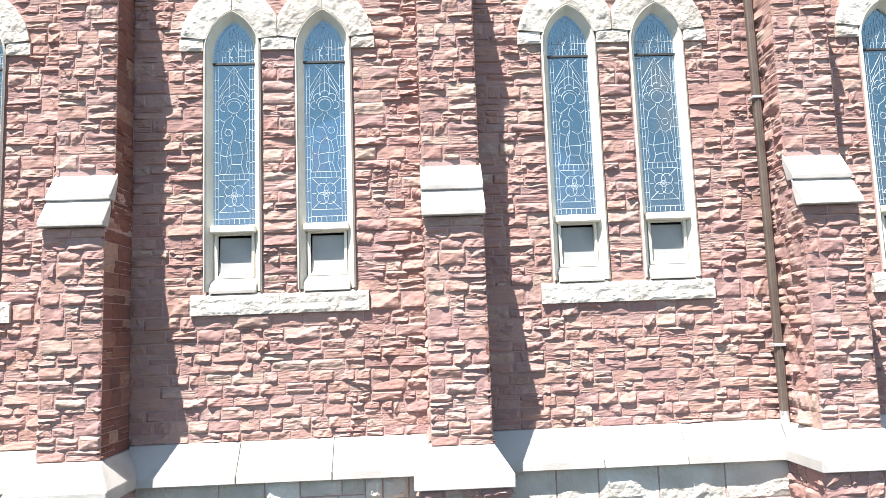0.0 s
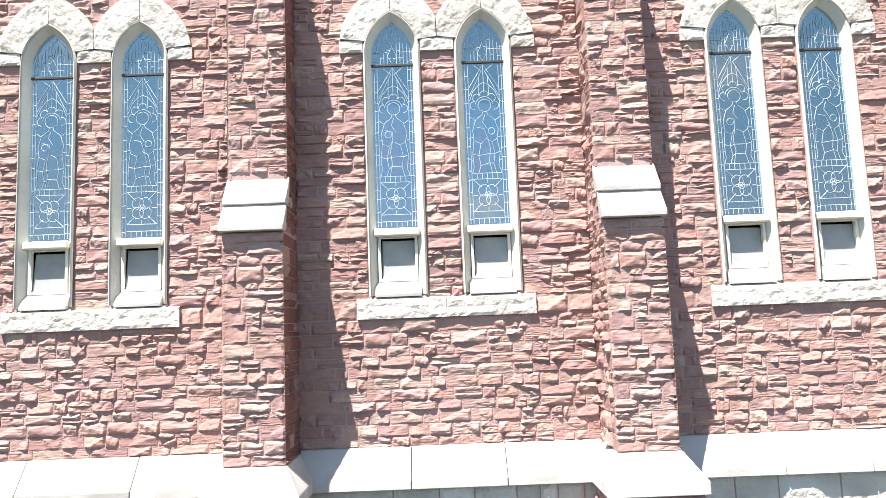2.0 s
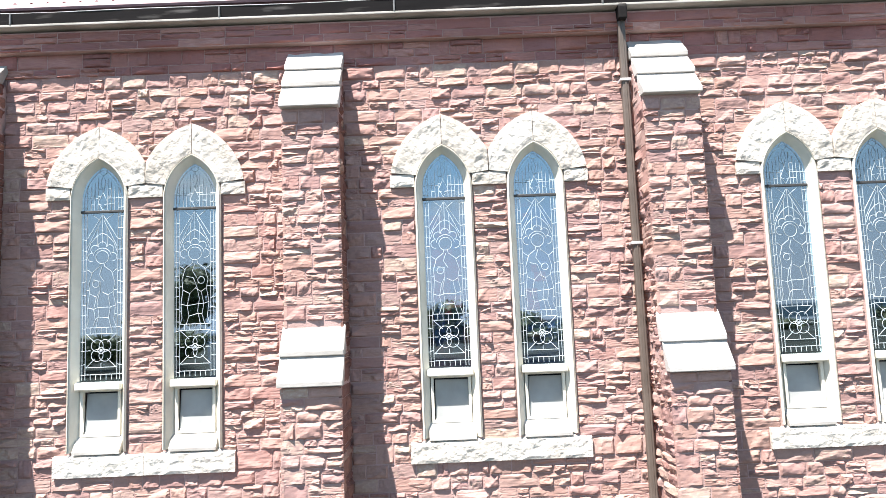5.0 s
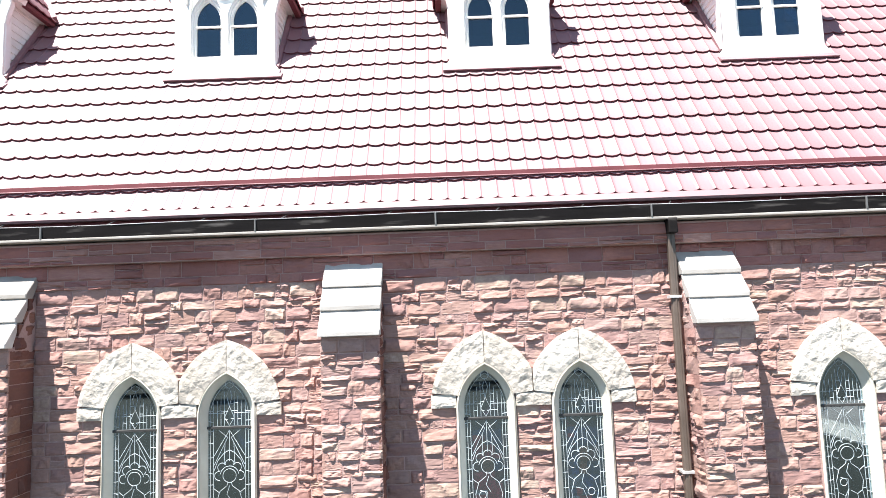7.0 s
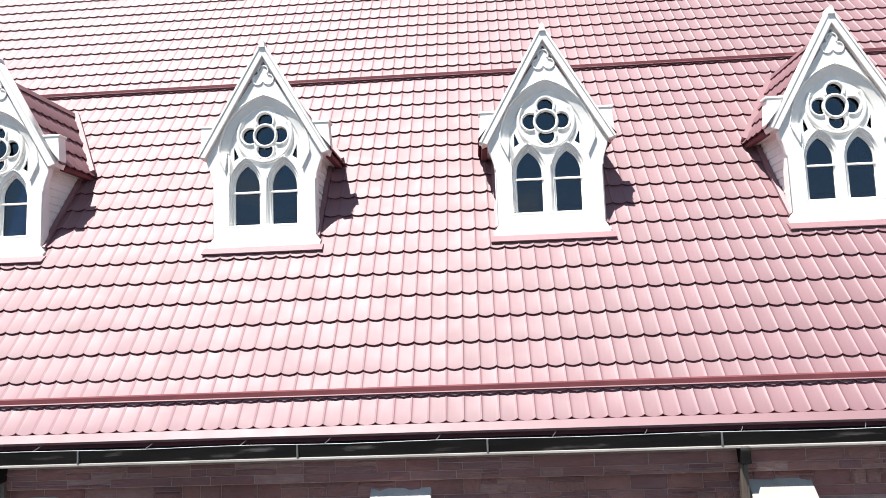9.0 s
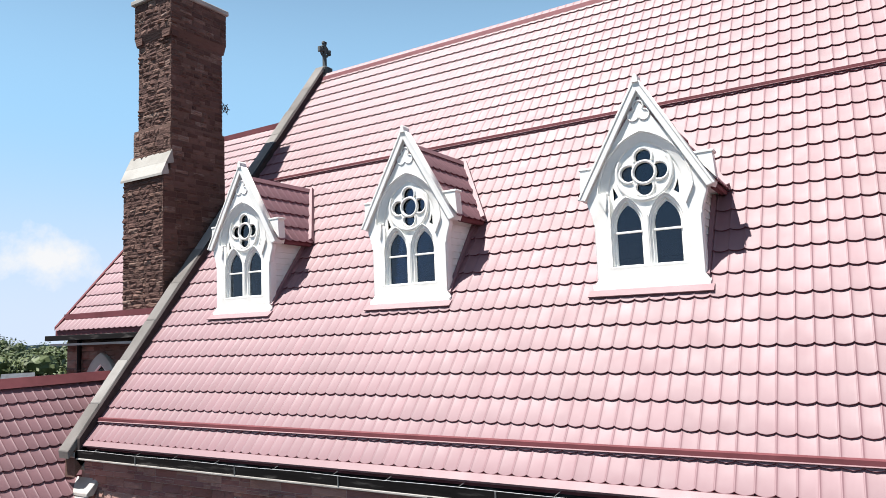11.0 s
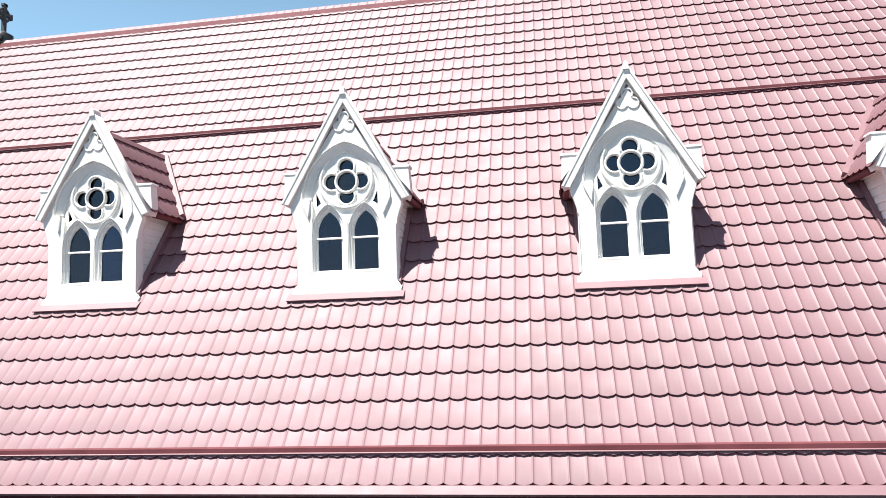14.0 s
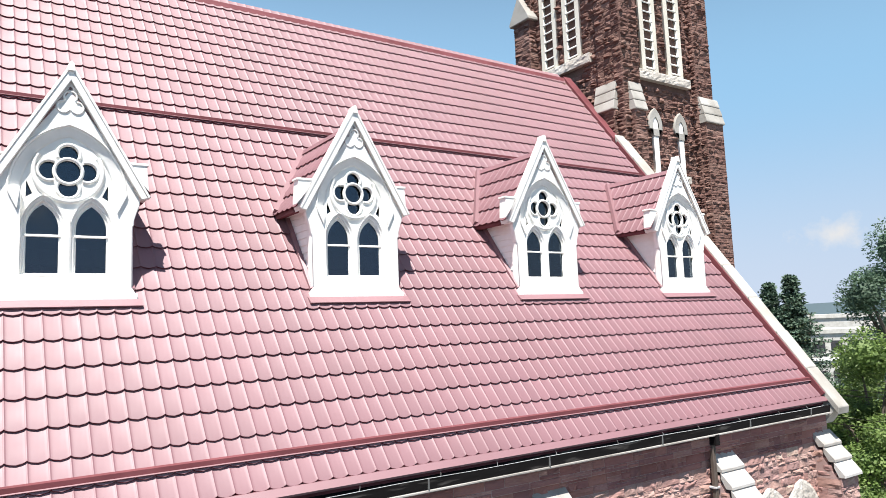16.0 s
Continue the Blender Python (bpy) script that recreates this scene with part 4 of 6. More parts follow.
# ---- buttresses ----
def weathering(parent, pts, half, material=LIMESTONE):
    """Sloped cap stones between the (y, z) points of a line, each with a nose."""
    for (ya, za), (yb, zb) in zip(pts, pts[1:]):
        bm = prism(bmesh.new(), [(ya - 0.012, za - 0.055), (ya - 0.012, za), (yb + 0.03, zb - 0.04), (yb + 0.03, zb - 0.16), (ya + 0.12, za - 0.055)], -half, half)
        bmesh.ops.bevel(bm, geom=bm.edges[:], offset=0.008, segments=1, affect="EDGES")
        part("cap_stone", bm, material, parent, "pale sloped cap stone")


def buttress():
    ob = tagged(new("buttress"), "stepped red sandstone buttress with pale sloped caps", "buttress", "nave buttresses")
    part("lower_core", boxed(-0.305, 0.305, -0.725, 0.05, 0.2, 3.72), MORTAR, ob)
    part("upper_core", boxed(-0.305, 0.305, -0.48, 0.05, 3.9, 6.75), MORTAR, ob)
    weathering(ob, [(-0.80, 3.785), (-0.645, 4.09), (-0.49, 4.40)], 0.338)
    weathering(ob, [(-0.565, 6.80), (-0.395, 7.08), (-0.215, 7.345), (-0.03, 7.61)], 0.33)
    part("cap_core", prism(bmesh.new(), [(-0.71, 3.68), (-0.36, 4.22), (0.0, 4.22), (0.0, 3.68)], -0.31, 0.31), MORTAR, ob)
    part("cap_core", prism(bmesh.new(), [(-0.42, 6.70), (0.02, 7.36), (0.02, 6.70)], -0.31, 0.31), MORTAR, ob)
    bm = bmesh.new()
    low, high = [(-0.50, -1.0), (0.50, -1.0), (0.50, 0.0), (-0.50, 0.0)], [(-0.33, -0.76), (0.33, -0.76), (0.33, 0.0), (-0.33, 0.0)]
    rings = [[bm.verts.new((x, y, z)) for x, y in pts] for pts, z in ((low, 0.965), (low, 1.09), (high, 1.345))]
    bm.faces.new(rings[0][::-1])
    bm.faces.new(rings[2])
    for p, q in zip(rings, rings[1:]):
        for i in range(4):
            bm.faces.new((p[i], p[(i + 1) % 4], q[(i + 1) % 4], q[i]))
    bmesh.ops.bevel(bm, geom=bm.edges[:], offset=0.008, segments=1, affect="EDGES")
    part("plinth_cap", bm, LIMESTONE, ob, "pale sloped plinth stone")
    part("base_core", boxed(-0.44, 0.44, -0.94, 0.0, 0.0, 0.97), MORTAR, ob)
    m, r = Masonry(), random.Random(21)
    m.face((0, -0.725, 0), 0, courses(-0.325, 0.325, 1.345, 3.72, r, 0.10, 0.18, 0.15, 0.36), singly=lambda *a: True, rnd=r, depth=0.60)
    m.face((0, -0.48, 0), 0, courses(-0.325, 0.325, 4.40, 6.72, r, 0.10, 0.18, 0.15, 0.36), singly=lambda *a: True, rnd=r, depth=0.7)
    # east faces only: their stone carries the shade in its colour
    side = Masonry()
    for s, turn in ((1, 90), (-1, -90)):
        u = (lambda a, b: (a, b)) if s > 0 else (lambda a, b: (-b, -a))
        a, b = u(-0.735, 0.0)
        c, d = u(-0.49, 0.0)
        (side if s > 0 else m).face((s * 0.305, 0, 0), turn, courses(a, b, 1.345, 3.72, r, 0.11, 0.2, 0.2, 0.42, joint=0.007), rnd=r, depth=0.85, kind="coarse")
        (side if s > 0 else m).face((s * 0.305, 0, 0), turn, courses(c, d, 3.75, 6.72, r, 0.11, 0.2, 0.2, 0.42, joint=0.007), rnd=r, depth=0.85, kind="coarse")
        for low, high, deep, inner in ((3.72, 4.30, 0.70, 0.45), (6.72, 7.45, 0.47, 0.05)):
            z = low
            while z < high - 0.06:
                h = r.uniform(0.10, 0.16)
                reach = deep + (inner - deep) * (z + h - low) / (high - low)
                if reach > 0.12:
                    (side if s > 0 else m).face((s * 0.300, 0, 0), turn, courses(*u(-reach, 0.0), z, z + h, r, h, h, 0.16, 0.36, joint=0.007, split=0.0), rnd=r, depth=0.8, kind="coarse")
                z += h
    side.build(ob, SHADED_RUST_STONE, "side_stone", "side_stonework")
    m.face((0, -0.94, 0), 0, courses(-0.46, 0.46, 0.02, 0.96, r, 0.12, 0.24, 0.2, 0.5), rnd=r, kind="coarse")
    for s, turn in ((1, 90), (-1, -90)):
        a, b = (-0.95, -0.2) if s > 0 else (0.2, 0.95)
        m.face((s * 0.44, 0, 0), turn, courses(a, b, 0.02, 0.96, r, 0.12, 0.24, 0.2, 0.5), rnd=r, kind="coarse")
    m.build(ob, RED_STONE)
    return ob


first_buttress = buttress()
first_buttress.matrix_basis = Matrix.Translation((BUTTRESSES[0], WALL, 0))
for b in BUTTRESSES[1:] + [WEST - 0.05, EAST - 0.05]:
    copy_thing(first_buttress, Matrix.Translation((b, WALL, 0)))


# ---- rain pipes ----
def rain_pipe(x):
    ob = tagged(new("rain_pipe"), "square taupe metal downpipe with pale brackets", "downpipe", "downpipes")
    ob.location = (x, WALL - 0.115, 0)
    bm = box(bmesh.new(), -0.042, 0.042, -0.04, 0.04, 1.42, 7.86, bevel=0.012)
    part("pipe", bm, PIPE, ob)
    part("rib", boxed(-0.008, 0.008, -0.048, -0.036, 1.45, 7.80, bevel=0.002), PIPE, ob)
    part("elbow", tube([[(0, 0, 1.48), (0, 0, 1.36), (0, -0.10, 1.20), (0, -0.19, 1.06), (0, -0.20, 0.92), (0, -0.20, 0.0)]], 0.052), PALE_METAL, ob, "pale metal elbow over the plinth", True)
    part("outlet", boxed(-0.05, 0.05, -0.13, 0.04, 7.76, 7.94, bevel=0.01), GUTTER, ob)
    for z in (5.14, 2.22, 7.05):
        br = part("bracket", boxed(-0.065, 0.065, -0.055, 0.08, z - 0.016, z + 0.016, bevel=0.004), PALE_METAL, ob, "pale metal bracket")
    return ob


for x in (-12.05, -4.03, 4.03):
    rain_pipe(x)

# ---- dormer windows ----
def lobe(cx, cz, r, hub, n=14):
    """The part of a foil outside the hub ring, about the origin."""
    d = math.hypot(cx, cz)
    a = math.degrees(math.atan2(cz, cx))
    k = math.degrees(math.acos((d * d + hub * hub - r * r) / (2 * d * hub)))
    j = math.degrees(math.acos((d * d + r * r - hub * hub) / (2 * d * r)))
    outer = arc(cx, cz, r, a - 180 + j, a + 180 - j, n)
    inner = arc(0, 0, hub, a + k, a - k, 5)
    return outer + inner[1:-1]


def clapboard(parent, s, z, h, deep):
    bm = prism_y(bmesh.new(), [(s * 0.665, z), (s * 0.712, z), (s * 0.694, z + h), (s * 0.665, z + h)], 0.06, deep)
    part("clapboard", bm, WHITE_PAINT, parent)


def dormer_window():
    ob = tagged(new("dormer_window"), "white gothic dormer with quatrefoil tracery and red roof", "dormer", "roof dormers")
    q = 1.585
    side = [(0.715, 0.08), (0.715, 0.92), (0.735, 0.94), (0.735, 1.0), (0.765, 1.10), (0.80, 1.20), (0.815, 1.33), (0.845, 1.36)]
    outline = side + [(0, 2.79)] + [(-x, z) for x, z in side[::-1]]
    arch = gothic(0, 0.635, 0.30, 1.33, 0.205, 14)[2:]
    inner_arch = gothic(0, 0.505, 0.30, 1.33, 0.215, 14)[2:]
    front = part("front", plate([outline, [(-0.515, 0.29), (0.515, 0.29), (0.515, 1.31)] + arch + [(-0.515, 1.31)]], 0.0, 0.10, 0.010), WHITE_PAINT, ob)
    part("arch_moulding", reveal(arch, inner_arch, 0.004, 0.058, 5, 0.5), WHITE_PAINT, front, smooth=True)
    part("arch_bead", tube([[(x, 0.0, z) for x, z in gothic(0, 0.645, 0.30, 1.33, 0.205, 14)[2:]]], 0.014), WHITE_PAINT, front, smooth=True)
    for a in (90, 210, 330):
        cx, cz = 0.088 * math.cos(radians(a)), 2.42 + 0.088 * math.sin(radians(a))
        part("trefoil_bead", tube([[(x, 0.0, z) for x, z in arc(cx, cz, 0.072, a - 125, a + 125, 14)]], 0.014), WHITE_PAINT, front, smooth=True)
    # tracery
    hub = 0.172
    foils = [[(x, z + q) for x, z in lobe(0.210 * math.cos(radians(a)), 0.210 * math.sin(radians(a)), 0.112, hub)] for a in (0, 90, 180, 270)]
    lights = [gothic(s * 0.265, 0.205, 0.30, 0.86, 0.205) for s in (-1, 1)]
    corners = [[(s * 0.458, 1.225), (s * 0.372, 1.285), (s * 0.452, 1.46)][::s] for s in (-1, 1)]
    head = [(-0.52, 0.26), (0.52, 0.26), (0.52, 1.31)] + gothic(0, 0.545, 0.30, 1.33, 0.215, 14)[2:] + [(-0.52, 1.31)]
    tr = part("tracery", plate([head, arc(0, q, 0.140, 0, 350, 24)] + foils + lights + corners, 0.066, 0.10, 0.006), WHITE_PAINT, ob, "white carved tracery")
    part("hub_ring", tube([[(x, 0.062, z) for x, z in arc(0, q, 0.156, 0, 350, 28)]], 0.017, closed=True), WHITE_PAINT, tr, smooth=True)
    part("outer_ring", tube([[(x, 0.062, z) for x, z in arc(0, q, 0.378, 150, 390, 40)]], 0.030), WHITE_PAINT, tr, smooth=True)
    for s in (-1, 1):
        c = s * 0.265
        rim, jamb = ([(c + h, 0.30)] + gothic(c, h, 0.30, 0.86, k, 10)[2:] + [(c - h, 0.30)] for h, k in ((0.240, 0.245), (0.184, 0.190)))
        part("light_moulding", reveal(rim, jamb, 0.026, 0.098, 4, 0.4), WHITE_PAINT, tr, smooth=True)
    part("mullion", boxed(-0.027, 0.027, 0.020, 0.10, 0.29, 1.0, bevel=0.008), WHITE_PAINT, tr)
    for a in (0, 90, 180, 270):
        cx, cz = 0.210 * math.cos(radians(a)), q + 0.210 * math.sin(radians(a))
        part("foil_moulding", tube([[(x, 0.064, z) for x, z in arc(cx, cz, 0.128, a - 112, a + 112, 16)]], 0.020), WHITE_PAINT, tr, smooth=True)
    pane = part("pane", plate([[(-0.5, 0.28), (0.5, 0.28)] + gothic(0, 0.5, 0.28, 1.33, 0.215, 14)[2:]], 0.118, 0.124), DORMER_GLASS, ob, "dark reflecting glass")
    for s in (-1, 1):
        c = s * 0.265
        part("sash", plate([gothic(c, 0.20, 0.295, 0.86, 0.20), gothic(c, 0.172, 0.325, 0.86, 0.175)], 0.098, 0.115), WHITE_PAINT, ob)
        part("transom", boxed(c - 0.20, c + 0.20, 0.080, 0.115, 0.765, 0.795, bevel=0.006), WHITE_PAINT, ob)
    # added near-black sheet: the shade inside the dormer
    part("backing", boxed(-0.44, 0.44, 0.50, 0.53, 0.60, 1.95), ROOM_SHADE, ob, "near-black sheet painted as the room's shade")
    # sill and apron
    bm = bmesh.new()
    prof = [(-0.045, 0.0), (-0.045, 0.035), (-0.015, 0.05), (0.0, 0.14), (0.10, 0.16), (0.10, 0.0)]
    prism(bm, prof, -0.78, 0.78)
    for v in bm.verts:
        if v.co.z > 0.1:
            v.co.x *= 0.925
    part("sill", bm, WHITE_PAINT, ob)
    for s in (-1, 1):
        part("sill_end", prism(bmesh.new(), [(-0.03, 0.0), (-0.03, 0.045), (0.0, 0.075), (0.05, 0.06), (0.05, 0.0)], *sorted((s * 0.735, s * 0.785))), WHITE_PAINT, ob)
    part("sill_slope", prism(bmesh.new(), [(0.0, 0.27), (0.0, 0.302), (0.12, 0.33), (0.12, 0.27)], -0.545, 0.545), WHITE_PAINT, ob)
    part("apron", prism(bmesh.new(), [(-0.155, -0.098), (-0.162, -0.086), (-0.05, 0.0), (0.02, 0.0), (0.02, -0.10)], -0.83, 0.83), ROOF_TILE, ob, "rose-red metal apron")
    # gable boards
    chevron = [(-0.915, 1.30), (0, 2.90), (0.915, 1.30), (0.825, 1.275), (0, 2.725), (-0.825, 1.275)]
    part("barge_board", plate([chevron], -0.048, 0.10, 0.010), WHITE_PAINT, ob)
    part("barge_moulding", plate([[(-0.928, 1.305), (0, 2.925), (0.928, 1.305), (0.903, 1.297), (0, 2.882), (-0.903, 1.297)]], -0.057, 0.11, 0.006), WHITE_PAINT, ob)
    part("apex_block", prism_y(bmesh.new(), [(-0.045, 2.83), (0.045, 2.83), (0.03, 2.925), (0.0, 2.955), (-0.03, 2.925)], -0.072, 0.10), WHITE_PAINT, ob)
    for s in (-1, 1):
        part("kneeler", prism_y(bmesh.new(), [(s * 0.73, 1.34), (s * 0.89, 1.27), (s * 0.93, 1.38), (s * 0.905, 1.73), (s * 0.66, 1.73)], 0.05, 0.22), WHITE_PAINT, ob)
        part("kneeler_cap", boxed(*sorted((s * 0.64, s * 0.93)), 0.04, 0.235, 1.725, 1.762, bevel=0.008), WHITE_PAINT, ob)
        part("bracket", prism_y(bmesh.new(), [(s * 0.545, 1.08), (s * 0.515, 1.30), (s * 0.515, 1.345), (s * 0.655, 1.345), (s * 0.645, 1.29)], -0.028, 0.06), WHITE_PAINT, ob)
        part("corner_post", boxed(*sorted((s * 0.64, s * 0.735)), 0.02, 0.16, 0.10, 1.32, bevel=0.01), WHITE_PAINT, ob)
        wall = part("cheek", prism(bmesh.new(), [(0.05, 0.05), (0.05, 1.40), (1.06, 1.40)], *sorted((s * 0.60, s * 0.67))), WHITE_PAINT, ob, "white clapboard cheek")
        for k in range(11):
            z = 0.12 + 0.112 * k
            clapboard(wall, s, z, 0.118, (z + 0.06) / PITCH + 0.08)
        strip = bmesh.new()
        low = [Vector((s * x, y, z)) for x, y, z in ((0.71, 0.07, 0.091), (0.765, 0.07, 0.091), (0.765, 1.02, 1.326), (0.71, 1.02, 1.326))]
        va = [strip.verts.new(p + OUT * 0.02) for p in low]
        vb = [strip.verts.new(p + OUT * (0.085 if k in (0, 3) else 0.07)) for k, p in enumerate(low)]
        strip.faces.new(va)
        strip.faces.new(vb[::-1])
        for i in range(4):
            strip.faces.new((va[i], va[(i + 1) % 4], vb[(i + 1) % 4], vb[i]))
        bmesh.ops.recalc_face_normals(strip, faces=strip.faces[:])
        part("cheek_flashing", strip, ROOF_TILE, ob, "rose-red metal flashing")
        # roof side with its tiles
        top, foot = Vector((0, 0, 2.64)), Vector((s * 0.905, 0, 1.335))
        up = (top - foot).normalized()
        bm = bmesh.new()
        o = Vector((s * up.z, 0, abs(up.x))) * 0.03
        f = [bm.verts.new(p) for p in (foot, foot + Vector((0, 1.10, 0)), top + Vector((0, 2.18, 0)), top)]
        g = [bm.verts.new(p.co - o) for p in f]
        bm.faces.new(f)
        bm.faces.new(g[::-1])
        for i in range(4):
            bm.faces.new((f[i], g[i], g[(i + 1) % 4], f[(i + 1) % 4]))
        bmesh.ops.recalc_face_normals(bm, faces=bm.faces[:])
        roof = part("roof_side", bm, ROOF_TRIM, ob, "rose-red tiled dormer roof")
        along = Vector((0, s, 0))
        nrm = along.cross(up)
        m = Matrix.Identity(4)
        start = foot
        for i in range(3):
            m[i][0], m[i][1], m[i][2], m[i][3] = along[i], up[i], nrm[i], start[i]
        spots = []
        for r in range(4):
            lim = (1.335 + r * COURSE * up.z) / PITCH + 0.12
            k = 0
            while k * PAN < lim:
                y = k * PAN + 0.02
                spots.append((y if s > 0 else -(y + PAN), r * COURSE))
                k += 1
        tiled(roof, m, spots, ROOF_TILE)
        a, b = foot + Vector((0, 1.00, 0)), top + Vector((0, 2.05, 0))
        d = (b - a).normalized()
        wv = d.cross(OUT).normalized() * 0.055
        bm = bmesh.new()
        pts = [a - wv, a + wv, b + wv, b - wv]
        lo = [bm.verts.new(p + OUT * 0.03) for p in pts]
        hi = [bm.verts.new(p + OUT * 0.125) for p in pts]
        bm.faces.new(lo[::-1])
        bm.faces.new(hi)
        for i in range(4):
            bm.faces.new((lo[i], lo[(i + 1) % 4], hi[(i + 1) % 4], hi[i]))
        bmesh.ops.recalc_face_normals(bm, faces=bm.faces[:])
        part("valley_flashing", bm, ROOF_TILE, roof)
        part("eaves_board", boxed(*sorted((s * 0.82, s * 0.905)), 0.24, 1.06, 1.27, 1.335, bevel=0.008), ROOF_TRIM, roof)
        part("soffit", boxed(*sorted((s * 0.66, s * 0.85)), 0.06, 1.02, 1.30, 1.33), WHITE_PAINT, ob)
    part("ridge_cap", prism_y(bmesh.new(), [(-0.075, 2.60), (-0.02, 2.695), (0.02, 2.695), (0.075, 2.60)], 0.02, 2.08), ROOF_TILE, ob)
    return ob


first_dormer = dormer_window()
first_dormer.matrix_basis = Matrix.Translation((DORMERS[0], 9.62, 10.47))
for b in DORMERS[1:]:
    copy_thing(first_dormer, Matrix.Translation((b, 9.62, 10.47)))

# ---- chimney, chancel and sacristy beyond the west gable ----
def chimney():
    ob = tagged(new("chimney"), "tall brown sandstone chimney with stepped offsets and stone cap", "chimney")
    x1, ys, yn = -20.15, 9.88, 11.62
    x0 = -21.58
    part("lower_shaft", boxed(x0 + 0.02, x1 - 0.02, ys + 0.02, yn, 5.0, 13.75), BROWN_MORTAR, ob)
    part("middle_shaft", boxed(x0 + 0.10, x1 - 0.02, ys + 0.21, yn - 0.02, 13.7, 14.85), BROWN_MORTAR, ob)
    part("upper_shaft", boxed(x0 + 0.22, x1 - 0.06, ys + 0.25, yn - 0.05, 14.8, 17.2), BROWN_MORTAR, ob)
    part("crown", boxed(x0 + 0.14, x1 - 0.0, ys + 0.19, yn + 0.03, 17.08, 17.90), BROWN_MORTAR, ob)
    for a, b in (((ys - 0.05, 13.66), (ys + 0.09, 13.97)), ((ys + 0.07, 13.93), (ys + 0.22, 14.24))):
        part("offset_stone", prism(bmesh.new(), [(a[0], a[1] - 0.05), a, b, (b[0] + 0.05, b[1] - 0.3)], x0 - 0.02, x1 + 0.02), GREY_COPING, ob, "pale sloped offset stone")
    part("cap_slab", boxed(x0 + 0.06, x1 + 0.06, ys + 0.11, yn + 0.10, 17.90, 18.02, bevel=0.02), GREY_COPING, ob, "grey stone cap slab")
    part("flue_rim", boxed(x0 + 0.35, x1 - 0.25, ys + 0.4, yn - 0.3, 18.01, 18.09, bevel=0.02), IRON, ob)
    m, r = Masonry(), random.Random(12)
    for (xa, xb, ya, yb, za, zb) in ((x0, x1, ys, yn, 5.0, 13.65), (x0 + 0.08, x1, ys + 0.19, yn, 13.66, 14.80), (x0 + 0.20, x1 - 0.04, ys + 0.23, yn - 0.03, 14.82, 17.02), (x0 + 0.12, x1 + 0.02, ys + 0.17, yn + 0.05, 17.1, 17.89)):
        k = dict(low=0.075, high=0.15, short=0.12, long=0.40, split=0.15)
        m.face((0, ya + 0.02, 0), 0, courses(xa, xb, max(za, 8.0), zb, r, **k), rnd=r, depth=0.8, kind="coarse")
        m.face((xb - 0.02, 0, 0), 90, courses(ya, yb, max(za, 8.0), zb, r, **k), rnd=r, depth=0.8, kind="coarse")
    # corbels below the crown
    part("corbel_course", prism(bmesh.new(), [(ys + 0.24, 16.90), (ys + 0.17, 17.1), (ys + 0.4, 17.1), (ys + 0.4, 16.9)], x0 + 0.13, x1), SOOTY_STONE, ob)
    part("corbel_course", prism_y(bmesh.new(), [(x1 - 0.05, 16.90), (x1 + 0.02, 17.1), (x1 - 0.3, 17.1), (x1 - 0.3, 16.9)], ys + 0.18, yn + 0.02), SOOTY_STONE, ob)
    part("corbel_course", prism_y(bmesh.new(), [(x0 + 0.21, 16.90), (x0 + 0.12, 17.1), (x0 + 0.4, 17.1), (x0 + 0.4, 16.9)], ys + 0.18, yn + 0.02), SOOTY_STONE, ob)
    m.build(ob, SOOTY_STONE)
    # small iron star tie on the far edge of the shaft
    star = [[(x1 - 0.02, yn + 0.02 + 0.0, 15.55), (x1 - 0.02, yn + 0.02 + 0.15 * math.cos(radians(a)), 15.55 + 0.15 * math.sin(radians(a)))] for a in range(0, 360, 60)]
    part("iron_star", tube(star + [[(x1 - 0.02, yn + 0.02 + 0.09 * math.cos(radians(a)), 15.55 + 0.09 * math.sin(radians(a))) for a in range(0, 361, 30)]], 0.010, res=1), IRON, ob, "black iron star tie")
    return ob


chimney()


def slope_frame(origin, along, up):
    n = along.cross(up)
    m = Matrix.Identity(4)
    for i in range(3):
        m[i][0], m[i][1], m[i][2], m[i][3] = along[i], up[i], n[i], origin[i]
    return m


